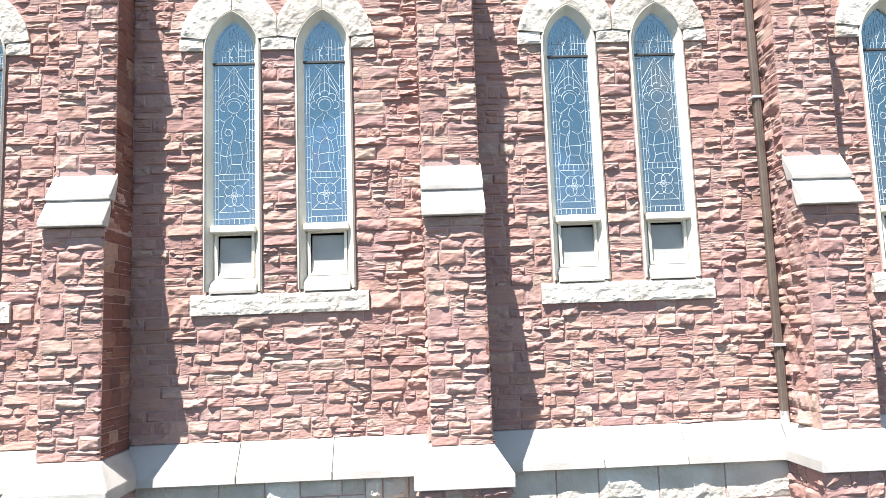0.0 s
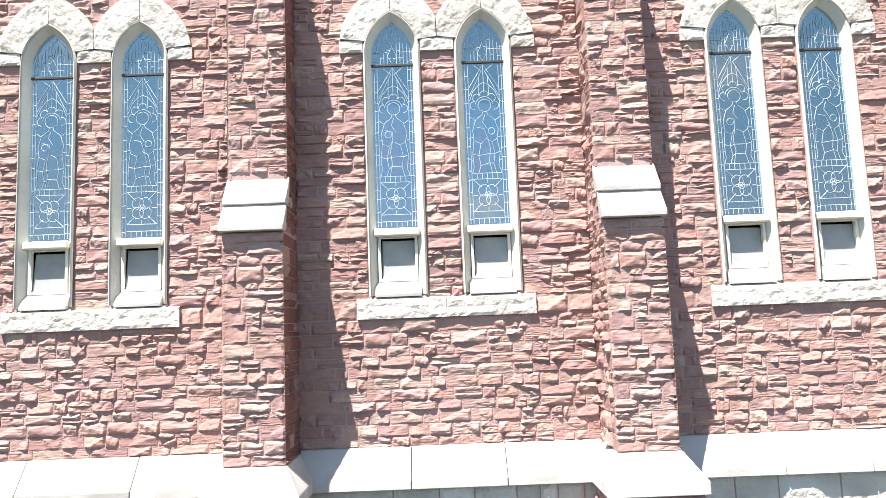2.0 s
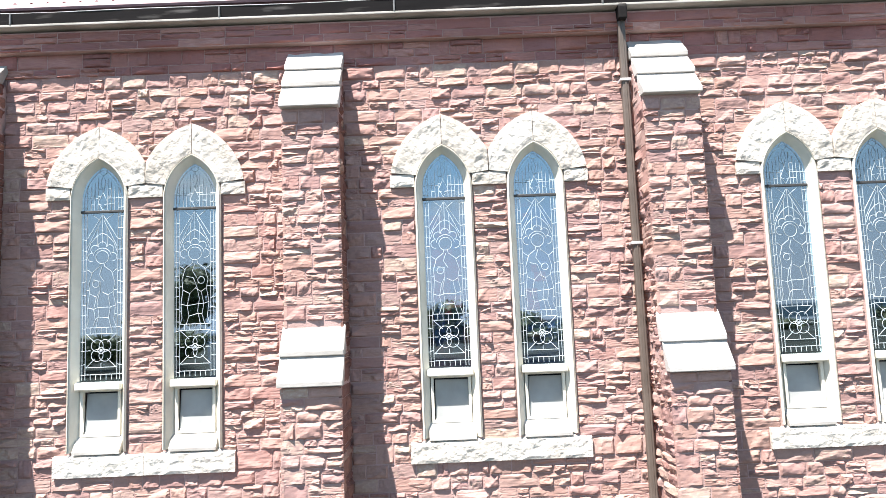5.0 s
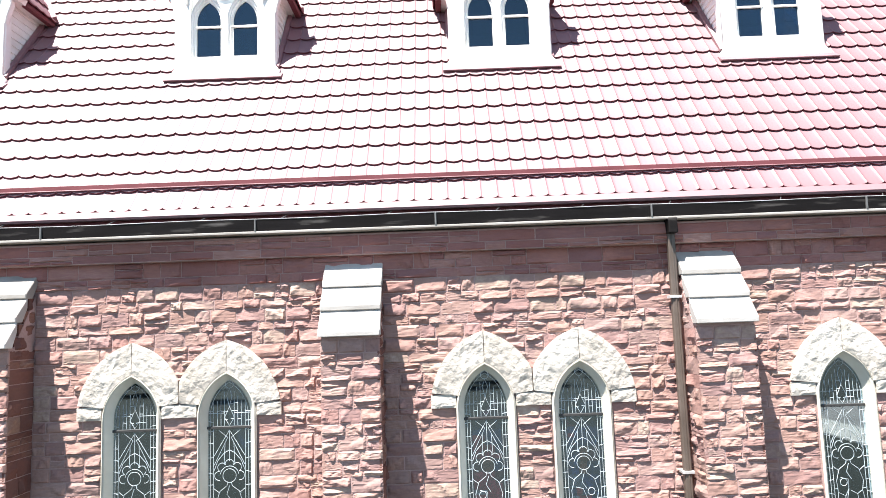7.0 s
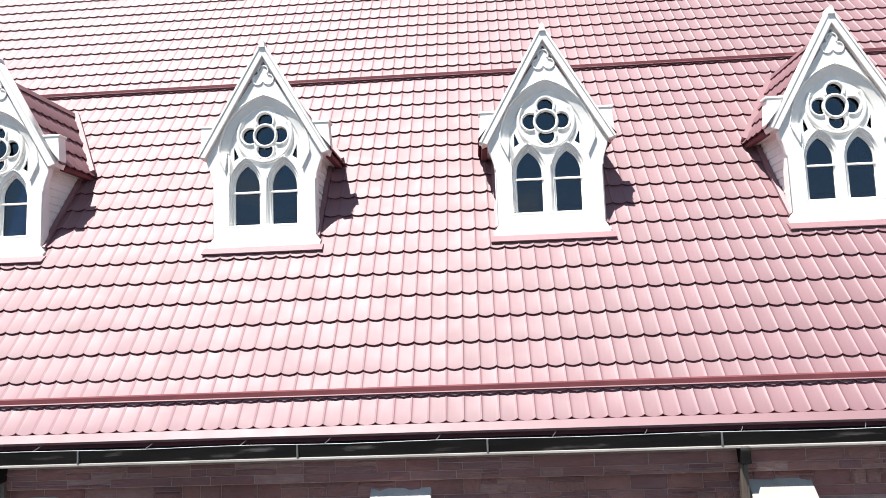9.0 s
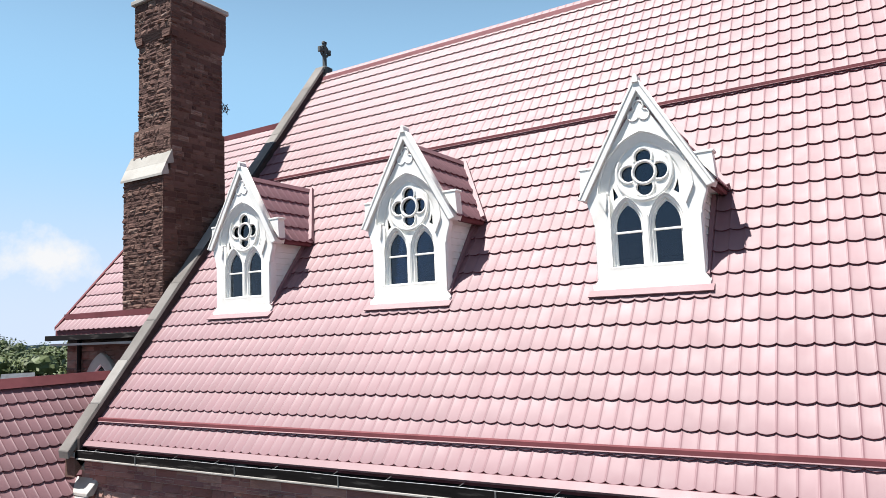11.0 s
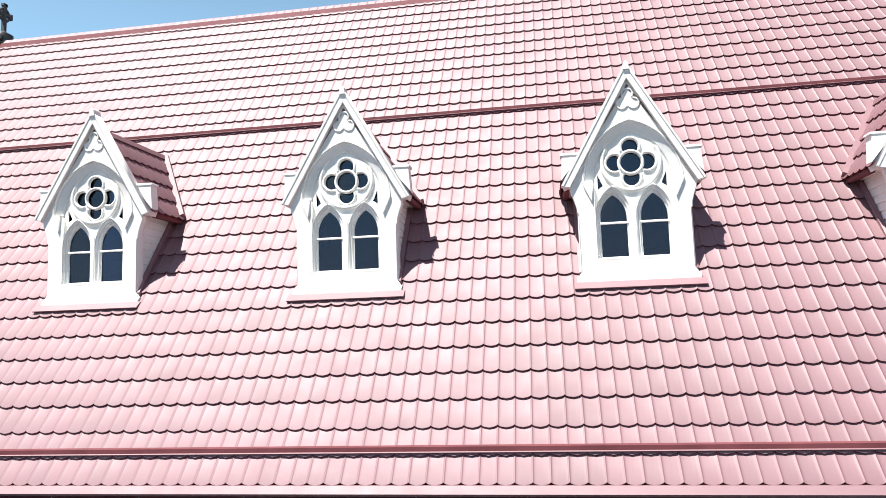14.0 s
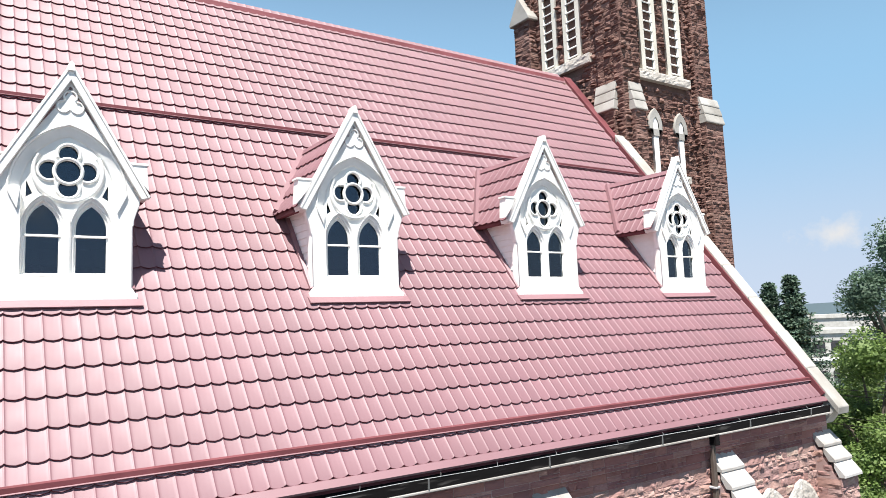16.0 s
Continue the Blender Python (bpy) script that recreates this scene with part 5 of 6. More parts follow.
def chancel():
    ob = tagged(new("chancel"), "lower chancel with red tiled roof and black gutter", "church wing")
    x0, x1, ye, ze = -23.75, WEST - 0.30, 9.62, 10.32
    rise = 1.125
    zr = ze + rise * (RIDGE_Y - ye)
    part("wall", boxed(x0 + 0.1, x1, 9.86, 2 * RIDGE_Y - 9.86, 0, ze - 0.1), BROWN_MORTAR, ob)
    part("gable", prism(bmesh.new(), [(9.86, ze - 0.2), (RIDGE_Y, zr - 0.3), (2 * RIDGE_Y - 9.86, ze - 0.2)], x0 + 0.1, x0 + 0.4), BROWN_MORTAR, ob)
    roof = part("roof", prism(bmesh.new(), [(ye, ze), (RIDGE_Y, zr), (2 * RIDGE_Y - ye, ze), (2 * RIDGE_Y - ye, ze - 0.15), (RIDGE_Y, zr - 0.2), (ye, ze - 0.15)], x0, x1), ROOF_TRIM, ob, "rose-red tiled roof")
    up = Vector((0, 1, rise)).normalized()
    length = math.hypot(RIDGE_Y - ye, zr - ze)
    spots = [(k * PAN, 0.376 * j) for k in range(int((x1 - x0) / PAN)) for j in range(int(length / 0.376))]
    tiled(roof, slope_frame(Vector((x0 + 0.05, ye, ze)), Vector((1, 0, 0)), up), spots, ROOF_TILE)
    for t in (0.38,):
        a = Vector((0, ye, ze)) + up * t
        part("flashing_strip", boxed(x0, x1, a.y - 0.05, a.y + 0.03, a.z - 0.02, a.z + 0.11), ROOF_TRIM, roof)
    part("ridge_cap", boxed(x0, x1, RIDGE_Y - 0.08, RIDGE_Y + 0.08, zr - 0.05, zr + 0.1), ROOF_TRIM, roof)
    part("verge", prism(bmesh.new(), [(ye, ze + 0.02), (RIDGE_Y, zr + 0.02), (RIDGE_Y, zr + 0.10), (ye, ze + 0.10)], x0 - 0.05, x0 + 0.04), ROOF_TRIM, roof)
    part("gutter", boxed(x0 - 0.12, x1, ye - 0.19, ye + 0.02, ze - 0.23, ze - 0.11, bevel=0.01), GUTTER, ob, "black metal gutter")
    part("fascia", boxed(x0, x1, ye - 0.12, ye + 0.25, ze - 0.35, ze - 0.30), LIMESTONE, ob)
    part("corner_pipe", tube([[(x0 + 0.75, 9.76, 4.0), (x0 + 0.75, 9.76, ze - 0.2)]], 0.05), GUTTER, ob, "black downpipe")
    m, r = Masonry(), random.Random(14)
    m.face((0, 9.86, 0), 0, courses(x0 + 0.1, x1, 7.6, ze - 0.4, r, 0.1, 0.2, 0.2, 0.5), rnd=r, kind="coarse")
    m.build(ob, BROWN_STONE)
    return ob


chancel()


def chancel_window():
    ob = tagged(new("tracery_window"), "grey stone arched window with white twin tracery", "window")
    ob.location = (-22.15, 9.84, 8.9)
    part("hood", plate([gothic(0, 0.62, -1.6, 0.0, 0.30), gothic(0, 0.40, -1.5, 0.0, 0.30)], -0.10, 0.02, 0.01), GREY_COPING, ob)
    part("tracery", tube([[(x, -0.06, z) for x, z in gothic(s * 0.19, 0.19, -1.4, -0.05)[1:]] for s in (-1, 1)], 0.035), WHITE_PAINT, ob, "white tracery")
    part("frame", tube([[(x, -0.06, z) for x, z in gothic(0, 0.40, -1.4, 0.0, 0.30)[1:]]], 0.04), WHITE_PAINT, ob)
    part("pane", plate([gothic(0, 0.42, -1.5, 0.0, 0.30)], -0.03, -0.02), DORMER_GLASS, ob)


chancel_window()


def sacristy():
    ob = tagged(new("sacristy"), "low side wing with a red tiled gable roof", "church wing")
    xr, zr, ya, yb, rise = -21.72, 9.26, 1.0, 9.84, 1.03
    xe = -19.42
    ze = zr - rise * (xe - xr)
    xw = 2 * xr - xe
    part("wall", boxed(xw + 0.3, xe - 0.3, ya + 0.3, yb, 0, ze - 0.1), BROWN_MORTAR, ob)
    part("gable", prism_y(bmesh.new(), [(xw + 0.3, ze - 0.2), (xe - 0.3, ze - 0.2), (xr, zr - 0.3)], ya + 0.3, ya + 0.6), BROWN_MORTAR, ob)
    roof = part("roof", prism_y(bmesh.new(), [(xe, ze), (xr, zr), (xw, ze), (xw, ze - 0.15), (xr, zr - 0.2), (xe, ze - 0.15)], ya, yb), ROOF_TRIM, ob, "dark rose-red tiled roof")
    up = Vector((-1, 0, rise)).normalized()
    length = math.hypot(xe - xr, zr - ze)
    n = int((length - 0.05) / 0.376)
    off = length - n * 0.376 - 0.10
    spots = [(k * PAN, off + 0.376 * j) for k in range(int((yb - ya) / PAN)) for j in range(-1 if off > 0.3 else 0, n)]
    tiled(roof, slope_frame(Vector((xe, ya, ze)), Vector((0, 1, 0)), up), spots, ROOF_TILE)
    part("ridge_cap", prism_y(bmesh.new(), [(xr - 0.16, zr - 0.06), (xr - 0.02, zr + 0.13), (xr + 0.02, zr + 0.13), (xr + 0.16, zr - 0.06)], ya, yb), ROOF_TRIM, roof, "dark red metal ridge cap")
    part("gutter", boxed(xe - 0.02, xe + 0.14, ya, 6.9, ze - 0.28, ze - 0.12, bevel=0.01), GUTTER, ob)
    return ob


sacristy()


def iron_cross(x, y, z):
    ob = tagged(new("iron_cross"), "ornate black wrought-iron cross on the ridge", "cross")
    ob.matrix_basis = Matrix.LocRotScale((x, y, z), None, (0.92, 0.92, 0.94))
    part("shaft", tube([[(0, 0, -0.95), (0, 0, 0.74)]], 0.024, res=1), IRON, ob)
    part("arm", tube([[(0, -0.27, 0.47), (0, 0.27, 0.47)]], 0.024, res=1), IRON, ob)
    part("ring", tube([[(0, 0.15 * math.cos(radians(a)), 0.47 + 0.15 * math.sin(radians(a))) for a in range(0, 360, 20)]], 0.017, closed=True, res=1), IRON, ob)
    for cy, cz in ((0.27, 0.47), (-0.27, 0.47), (0, 0.73)):
        part("fleuron", tube([[(0, cy + 0.032 * math.cos(radians(a)) * (1.0 if a % 90 else 1.5), cz + 0.032 * math.sin(radians(a)) * (1.0 if a % 90 else 1.5)) for a in range(0, 360, 45)]], 0.018, closed=True, res=1), IRON, ob)
    for s in (-1, 1):
        part("scroll", tube([[(0, s * 0.02, 0.16), (0, s * 0.09, 0.22), (0, s * 0.10, 0.29), (0, s * 0.02, 0.30)]], 0.014, res=1), IRON, ob)
    return ob


iron_cross(-22.4, 6.71, 9.34)


# ---- tower ----
def belfry_light(parent, m):
    """A louvred lancet: pale frame, white slats, a near-black sheet for the shade behind. Local front is -y, z above
    its sill.
    """
    fr = part("louvre_frame", plate([gothic(0, 0.35, 0.0, 3.2, 0.33), gothic(0, 0.19, 0.06, 3.2, 0.33)], -0.06, 0.10, 0.01), CREAM_STONE, parent, "pale stone frame")
    fr.matrix_local = m
    part("backing", boxed(-0.25, 0.25, 0.16, 0.20, 0.0, 3.5), ROOM_SHADE, fr)
    for k in range(12):
        bm = boxed(-0.22, 0.22, -0.15, 0.13, -0.016, 0.016)
        bmesh.ops.transform(bm, matrix=Matrix.Translation((0, 0.06, 0.20 + 0.285 * k)) @ Matrix.Rotation(radians(38), 4, "X"), verts=bm.verts[:])
        part("slat", bm, WHITE_PAINT, fr)


def tower():
    ob = tagged(new("bell_tower"), "square brown sandstone bell tower with pale louvred belfry lights", "tower")
    X0, X1, Y0, Y1, TOP = 8.32, 12.15, 12.98, 16.85, 23.5
    part("body", boxed(X0 + 0.02, X1, Y0 + 0.02, Y1, 0, TOP), BROWN_MORTAR, ob)
    k = dict(low=0.11, high=0.17, short=0.2, long=0.5, split=0.15)
    m, r = Masonry(), random.Random(17)
    slots_s, slots_w = (9.55, 10.68), (14.72, 15.72)

    def gap_s(v0, v1):
        out = []
        if v1 > 16.85:
            out += [(x - 0.34, x + 0.34) for x in slots_s]
        if 16.75 < v1 and v0 < 17.1:
            out.append((8.95, 11.2))
        if v1 > 13.9 and v0 < 15.85:
            out += [(x - 0.115, x + 0.115) for x in (9.58, 10.72)]
        return out

    def gap_w(v0, v1):
        return [(-y - 0.34, -y + 0.34) for y in slots_w] if v1 > 17.4 else []

    m.face((0, Y0 + 0.02, 0), 0, courses(X0, X1, 10.0, 21.5, r, gaps=gap_s, **k), rnd=r, depth=2.0, kind="coarse")
    m.face((X0 + 0.02, 0, 0), -90, courses(-Y1, -Y0, 13.5, 21.5, r, gaps=gap_w, **k), rnd=r, depth=2.0, kind="coarse")
    # angle buttresses
    for name, (a, b, c, d), cap in (("south_pier", (8.36, 8.83, 12.60, Y0 + 0.1), 15.72), ("east_pier", (11.50, 12.35, 12.60, Y0 + 0.1), 15.75), ("west_pier", (8.0, X0 + 0.1, 13.02, 13.74), 15.78), ("north_pier", (8.0, X0 + 0.1, 16.3, 17.05), 19.7)):
        part(name, boxed(a + 0.02, b - 0.02, c + 0.02, d - 0.02, 0, cap), BROWN_MORTAR, ob)
        m.face((0, c + 0.02, 0), 0, courses(a, b, 9.0, cap - 0.02, r, **k), rnd=r, kind="coarse")
        m.face((a + 0.02, 0, 0), -90, courses(-d, -c, 9.0, cap - 0.02, r, **k), rnd=r, kind="coarse")
        m.face((b - 0.02, 0, 0), 90, courses(c, d, 9.0, cap - 0.02, r, **k), rnd=r, kind="coarse")
        if name == "north_pier":
            bm = prism(bmesh.new(), [(c - 0.10, cap - 0.10), (c - 0.10, cap), ((c + d) / 2, cap + 0.80), (d + 0.10, cap), (d + 0.10, cap - 0.10)], a - 0.10, b + 0.05)
            bmesh.ops.bevel(bm, geom=bm.edges[:], offset=0.02, segments=1, affect="EDGES")
            part("gable_cap", bm, GREY_COPING, ob, "pale gabled cap stone")
            continue
        for j in range(3):
            if name == "west_pier":
                xa, xb, za, zb = a - 0.06 + 0.06 * j, a + 0.02 + 0.06 * j, cap + 0.28 * j, cap + 0.28 * (j + 1)
                bm = prism_y(bmesh.new(), [(xa, za - 0.04), (xa, za), (xb - 0.02, zb - 0.05), (b + 0.05, zb - 0.05), (b + 0.05, za - 0.04)], c - 0.02, d + 0.02)
            else:
                ya, yb, za, zb = c - 0.06 + 0.07 * j, c + 0.03 + 0.07 * j, cap + 0.28 * j, cap + 0.28 * (j + 1)
                bm = prism(bmesh.new(), [(ya, za - 0.04), (ya, za), (yb - 0.02, zb - 0.05), (d, zb - 0.05), (d, za - 0.04)], a - 0.02, b + 0.02)
            bmesh.ops.bevel(bm, geom=bm.edges[:], offset=0.012, segments=1, affect="EDGES")
            part("cap_stone", bm, GREY_COPING, ob, "pale sloped cap stone")
    # slimmer piers above the caps
    for a, b, c, d in ((8.14, 8.88, 12.76, Y0 + 0.1), (11.45, 12.25, 12.80, Y0 + 0.1), (8.16, X0 + 0.1, 12.98, 13.70), (8.16, X0 + 0.1, 16.35, 17.0)):
        part("upper_pier", boxed(a + 0.02, b - 0.02, c + 0.02, d, 12.0, TOP - 1.5), BROWN_MORTAR, ob)
        m.face((0, c + 0.02, 0), 0, courses(a, b, 13.0, 21.5, r, **k), rnd=r, depth=1.4, kind="coarse")
        m.face((a + 0.02, 0, 0), -90, courses(-d, -c, 13.0, 21.5, r, **k), rnd=r, depth=1.4, kind="coarse")
    m.build(ob, BROWN_STONE)
    for x in slots_s:
        belfry_light(ob, Matrix.Translation((x, Y0, 17.02)))
    for y in slots_w:
        belfry_light(ob, Matrix.Translation((X0, y, 17.74)) @ Matrix.Rotation(radians(-90), 4, "Z"))
    for p, q in ((8.95, 10.10), (10.11, 11.25)):
        part("belfry_sill", rock_block(p, q, Y0 - 0.14, Y0 + 0.05, 16.76, 17.02, 0.022, p), ROCK_LIME, ob)
    for p, q in ((-16.10, -15.05), (-15.04, -14.0)):
        s = part("belfry_sill", rock_block(p, q, -0.14, 0.05, 17.46, 17.74, 0.022, p), ROCK_LIME, ob)
        s.matrix_local = Matrix.Translation((X0, 0, 0)) @ Matrix.Rotation(radians(-90), 4, "Z")
    for x in (9.58, 10.72):
        part("slit_light", plate([gothic(x, 0.105, 14.04, 15.54)], Y0 - 0.055, Y0 + 0.06, 0.006), WHITE_PAINT, ob, "pale narrow slit light")
        part("slit_hood", plate([gothic(x, 0.275, 15.33, 15.46, 0.275), gothic(x, 0.125, 15.14, 15.44, 0.20)], Y0 - 0.075, Y0 + 0.04, 0.02), GREY_COPING, ob, "grey stone hood")
        part("slit_sill", rock_block(x - 0.24, x + 0.24, Y0 - 0.12, Y0 + 0.05, 13.84, 14.04, 0.04, x, 6, 3), ROCK_LIME, ob)
    part("parapet", boxed(X0 - 0.15, X1 + 0.15, Y0 - 0.15, Y1 + 0.15, TOP, TOP + 0.5, bevel=0.04), GREY_COPING, ob)
    return ob


tower()

# ---- surroundings ----
def leaves(rnd, blobs, count, size, flat=0.5, core=0.0):
    """Small bent leaf tufts scattered through ellipsoid clumps (x, y, z, rx, rz), thicker near their skins."""
    vs, fs = [], []
    total = sum(b[3] ** 2 for b in blobs)
    for x, y, z, rx, rz in blobs:
        for _ in range(int(count * rx * rx / total)):
            d = Vector((rnd.gauss(0, 1), rnd.gauss(0, 1), rnd.gauss(0, 1))).normalized()
            k = rnd.random() ** 0.35
            p = Vector((x + d.x * rx * k, y + d.y * rx * k, z + d.z * rz * k))
            a = Vector((rnd.gauss(0, 1), rnd.gauss(0, 1), rnd.gauss(0, flat))).normalized() * size * rnd.uniform(0.6, 1.4)
            b = a.cross(d + Vector((0.1, 0.2, 0.3))).normalized() * size * rnd.uniform(0.4, 0.9)
            n = len(vs)
            vs += [p - a, p + b * 0.8, p + a, p - b * 0.8]
            fs += [(n, n + 1, n + 2, n + 3)]
    for x, y, z, rx, rz in blobs if core else ():
        n = len(vs)
        for j in range(1, 5):
            for i in range(8):
                a, e, k = math.pi * i / 4, math.pi * (j / 5 - 0.5), core * rnd.uniform(0.85, 1.1)
                vs.append(Vector((x + rx * k * math.cos(a) * math.cos(e), y + rx * k * math.sin(a) * math.cos(e), z + rz * k * math.sin(e))))
        fs += [(n + 8 * j + i, n + 8 * j + (i + 1) % 8, n + 8 * j + 8 + (i + 1) % 8, n + 8 * j + 8 + i) for j in range(3) for i in range(8)]
        fs += [tuple(n + 24 + i for i in range(8))]
    me = bpy.data.meshes.new("crown")
    me.from_pydata([tuple(v) for v in vs], [], fs)
    return me


def limb(bm, a, b, ra, rb, n=7):
    d = (b - a).normalized()
    s = d.orthogonal().normalized()
    t = d.cross(s)
    r0 = [bm.verts.new(a + (s * math.cos(6.283 * i / n) + t * math.sin(6.283 * i / n)) * ra) for i in range(n)]
    r1 = [bm.verts.new(b + (s * math.cos(6.283 * i / n) + t * math.sin(6.283 * i / n)) * rb) for i in range(n)]
    for i in range(n):
        bm.faces.new((r0[i], r0[(i + 1) % n], r1[(i + 1) % n], r1[i]))
    bm.faces.new(r1)


def broad_tree(x, y, h, spread, seed, label, count=5200, leaf=0.17, low=0.48, foliage=LEAF):
    rnd = random.Random(seed)
    ob = tagged(new("broadleaf_tree"), label, "tree")
    ob.location = (x, y, 0)
    bm = bmesh.new()
    fork = Vector((rnd.uniform(-0.2, 0.2), rnd.uniform(-0.2, 0.2), h * 0.35))
    limb(bm, Vector((0, 0, 0)), fork, h * 0.028, h * 0.019)
    blobs = []
    for k in range(15):
        a = k * 2.4 + rnd.uniform(-0.4, 0.4)
        rr = spread * rnd.uniform(0.25, 0.72)
        tip = Vector((rr * math.cos(a), rr * math.sin(a), h * rnd.uniform(low, 0.86)))
        mid = fork.lerp(tip, 0.5) + Vector((0, 0, 0.06 * h))
        limb(bm, fork, mid, h * 0.011, h * 0.007)
        limb(bm, mid, tip, h * 0.007, h * 0.003)
        blobs.append((tip.x, tip.y, tip.z, spread * rnd.uniform(0.26, 0.44), spread * rnd.uniform(0.22, 0.36)))
    blobs.append((0, 0, h * 0.88, spread * 0.36, h * 0.11))
    blobs += [(rnd.uniform(-0.3, 0.3) * spread, rnd.uniform(-0.3, 0.3) * spread, h * (low + 0.1 * k), spread * 0.42, h * 0.09) for k in range(4)]
    part("trunk", bm, BARK, ob)
    part("crown", leaves(rnd, blobs, count, leaf, core=0.55), foliage, ob, "dense green leaves")
    return ob


def spruce(x, y, h, seed, label, slope=0.33):
    """Tiers of drooping boughs, uneven in length and height, each with many small needle sprays."""
    rnd = random.Random(seed)
    ob = tagged(new("spruce_tree"), label, "tree")
    ob.location = (x, y, 0)
    bm = bmesh.new()
    limb(bm, Vector((0, 0, 0)), Vector((0, 0, h)), 0.18, 0.02)
    vs, fs = [], []
    for k in range(620):
        z = 1.2 + (h - 1.3) * rnd.random() ** 0.8
        reach = ((h - z) * slope + 0.12) * rnd.uniform(0.55, 1.12)
        a = rnd.uniform(0, 6.283)
        rise = 0.25 if z > h - 1.0 else rnd.uniform(-0.28, 0.05)
        d = Vector((math.cos(a), math.sin(a), rise))
        limb(bm, Vector((0, 0, z)), Vector((0, 0, z)) + d * reach, 0.018, 0.005, 3)
        side = Vector((-d.y, d.x, 0))
        for j in range(26):
            f = 0.2 + 0.8 * rnd.random() ** 0.7
            p = Vector((0, 0, z)) + d * reach * f + Vector((0, 0, 0.12 * f * f)) + side * rnd.gauss(0, 0.14 + 0.12 * reach * (1 - f))
            u = Vector((rnd.gauss(0, 1), rnd.gauss(0, 1), rnd.gauss(-0.25, 0.5))).normalized() * rnd.uniform(0.12, 0.26)
            w = u.cross(Vector((rnd.gauss(0, 1), rnd.gauss(0, 1), 1))).normalized() * 0.05
            n = len(vs)
            vs += [p - w, p + u * 0.6 - w * 1.2, p + u, p + u * 0.5 + w]
            fs.append((n, n + 1, n + 2, n + 3))
    me = bpy.data.meshes.new("needles")
    me.from_pydata([tuple(v) for v in vs], [], fs)
    part("trunk", bm, BARK, ob)
    part("needles", me, NEEDLE, ob, "dark blue-green needles")
    return ob


spruce(33.3, 22.9, 12.05, 3, "dark blue-green spruce with a pointed top", 0.42)
spruce(33.3, 24.3, 11.7, 4, "dark spruce with drooping branches", 0.36)
broad_tree(30.5, 16.0, 14.6, 3.6, 6, "tall loose-crowned grey-green tree beside the church", 34000, 0.085, 0.30, BLUE_LEAF)
broad_tree(23.2, 14.3, 9.4, 2.9, 9, "low full bright green maple beside the church", 30000, 0.08, 0.24)
broad_tree(27.0, 16.6, 8.7, 2.8, 12, "rounded green maple behind the church", 22000, 0.085, 0.28)

# woods to the west and north
rnd = random.Random(40)
blobs = []
for k in range(270):
    a = radians(rnd.uniform(48, 92))
    d = rnd.uniform(80, 190)
    x, y = -7 - d * math.sin(a), d * math.cos(a)
    h = 9.0 + 0.014 * d + rnd.uniform(-1.6, 1.3)
    for j in range(4):
        blobs.append((x + rnd.uniform(-2.5, 2.5), y + rnd.uniform(-2.5, 2.5), h * rnd.uniform(0.45, 0.80), rnd.uniform(1.5, 2.9), h * 0.17))
tagged(obj("woodland", leaves(rnd, blobs, 215000, 0.27, core=0.6), WOODLAND_LEAF), "green summer woods around the neighbourhood", "woods", kind="stuff")
blobs = []
for k in range(60):
    a = radians(rnd.uniform(-80, -52))
    d = rnd.uniform(130, 260)
    x, y = -7 - d * math.sin(a), d * math.cos(a)
    h = 6.5 + rnd.uniform(-1.5, 1.5)
    for j in range(3):
        blobs.append((x + rnd.uniform(-3, 3), y + rnd.uniform(-3, 3), h * rnd.uniform(0.4, 0.8), rnd.uniform(2, 3.6), h * 0.2))
tagged(obj("woodland", leaves(rnd, blobs, 14000, 0.6, core=0.6), WOODLAND_LEAF), "green summer woods in the distance", "woods", kind="stuff")

# trees across the street to the south, which show in the window glass
blobs = []
for k in range(75):
    x, y = rnd.uniform(-110, 90), rnd.uniform(-95, -62)
    h = 5.0 + 8.0 * rnd.random() ** 4
    for j in range(3):
        blobs.append((x + rnd.uniform(-2.5, 2.5), y + rnd.uniform(-2.5, 2.5), h * rnd.uniform(0.35, 0.8), rnd.uniform(2.4, 4.0), h * 0.2))
tagged(obj("woodland", leaves(rnd, blobs, 40000, 0.46, core=0.6), WOODLAND_LEAF), "green street trees that face the church", "woods", kind="stuff")

# hazy hills along the horizon
bm = bmesh.new()
top, low = [], []
for k in range(121):
    a = radians(-180 + 3 * k)
    d = 860
    h = 5.0 + 13 * max(0.0, math.sin(a)) + 3 * (noise.noise(Vector((k * 0.13, 0.4, 0))) + 0.5)
    top.append(bm.verts.new((d * math.sin(a) - 7, d * math.cos(a), h)))
    low.append(bm.verts.new((d * math.sin(a) - 7, d * math.cos(a), -1)))
for k in range(120):
    bm.faces.new((low[k], low[k + 1], top[k + 1], top[k]))
tagged(obj("backdrop", bm, HILL), "blue hazy wooded hills on the horizon", "hills", kind="structure")

road = tagged(obj("road", boxed(17.5, 75, -40, 24.9, 0.0, 0.02), ASPHALT), "pale worn asphalt street beside the church", "road", kind="structure")
tagged(obj("pavement", boxed(14.5, 17.3, -40, 12, 0.0, 0.12, bevel=0.02), RENDER), "pale concrete pavement beside the street", "pavement", kind="structure")


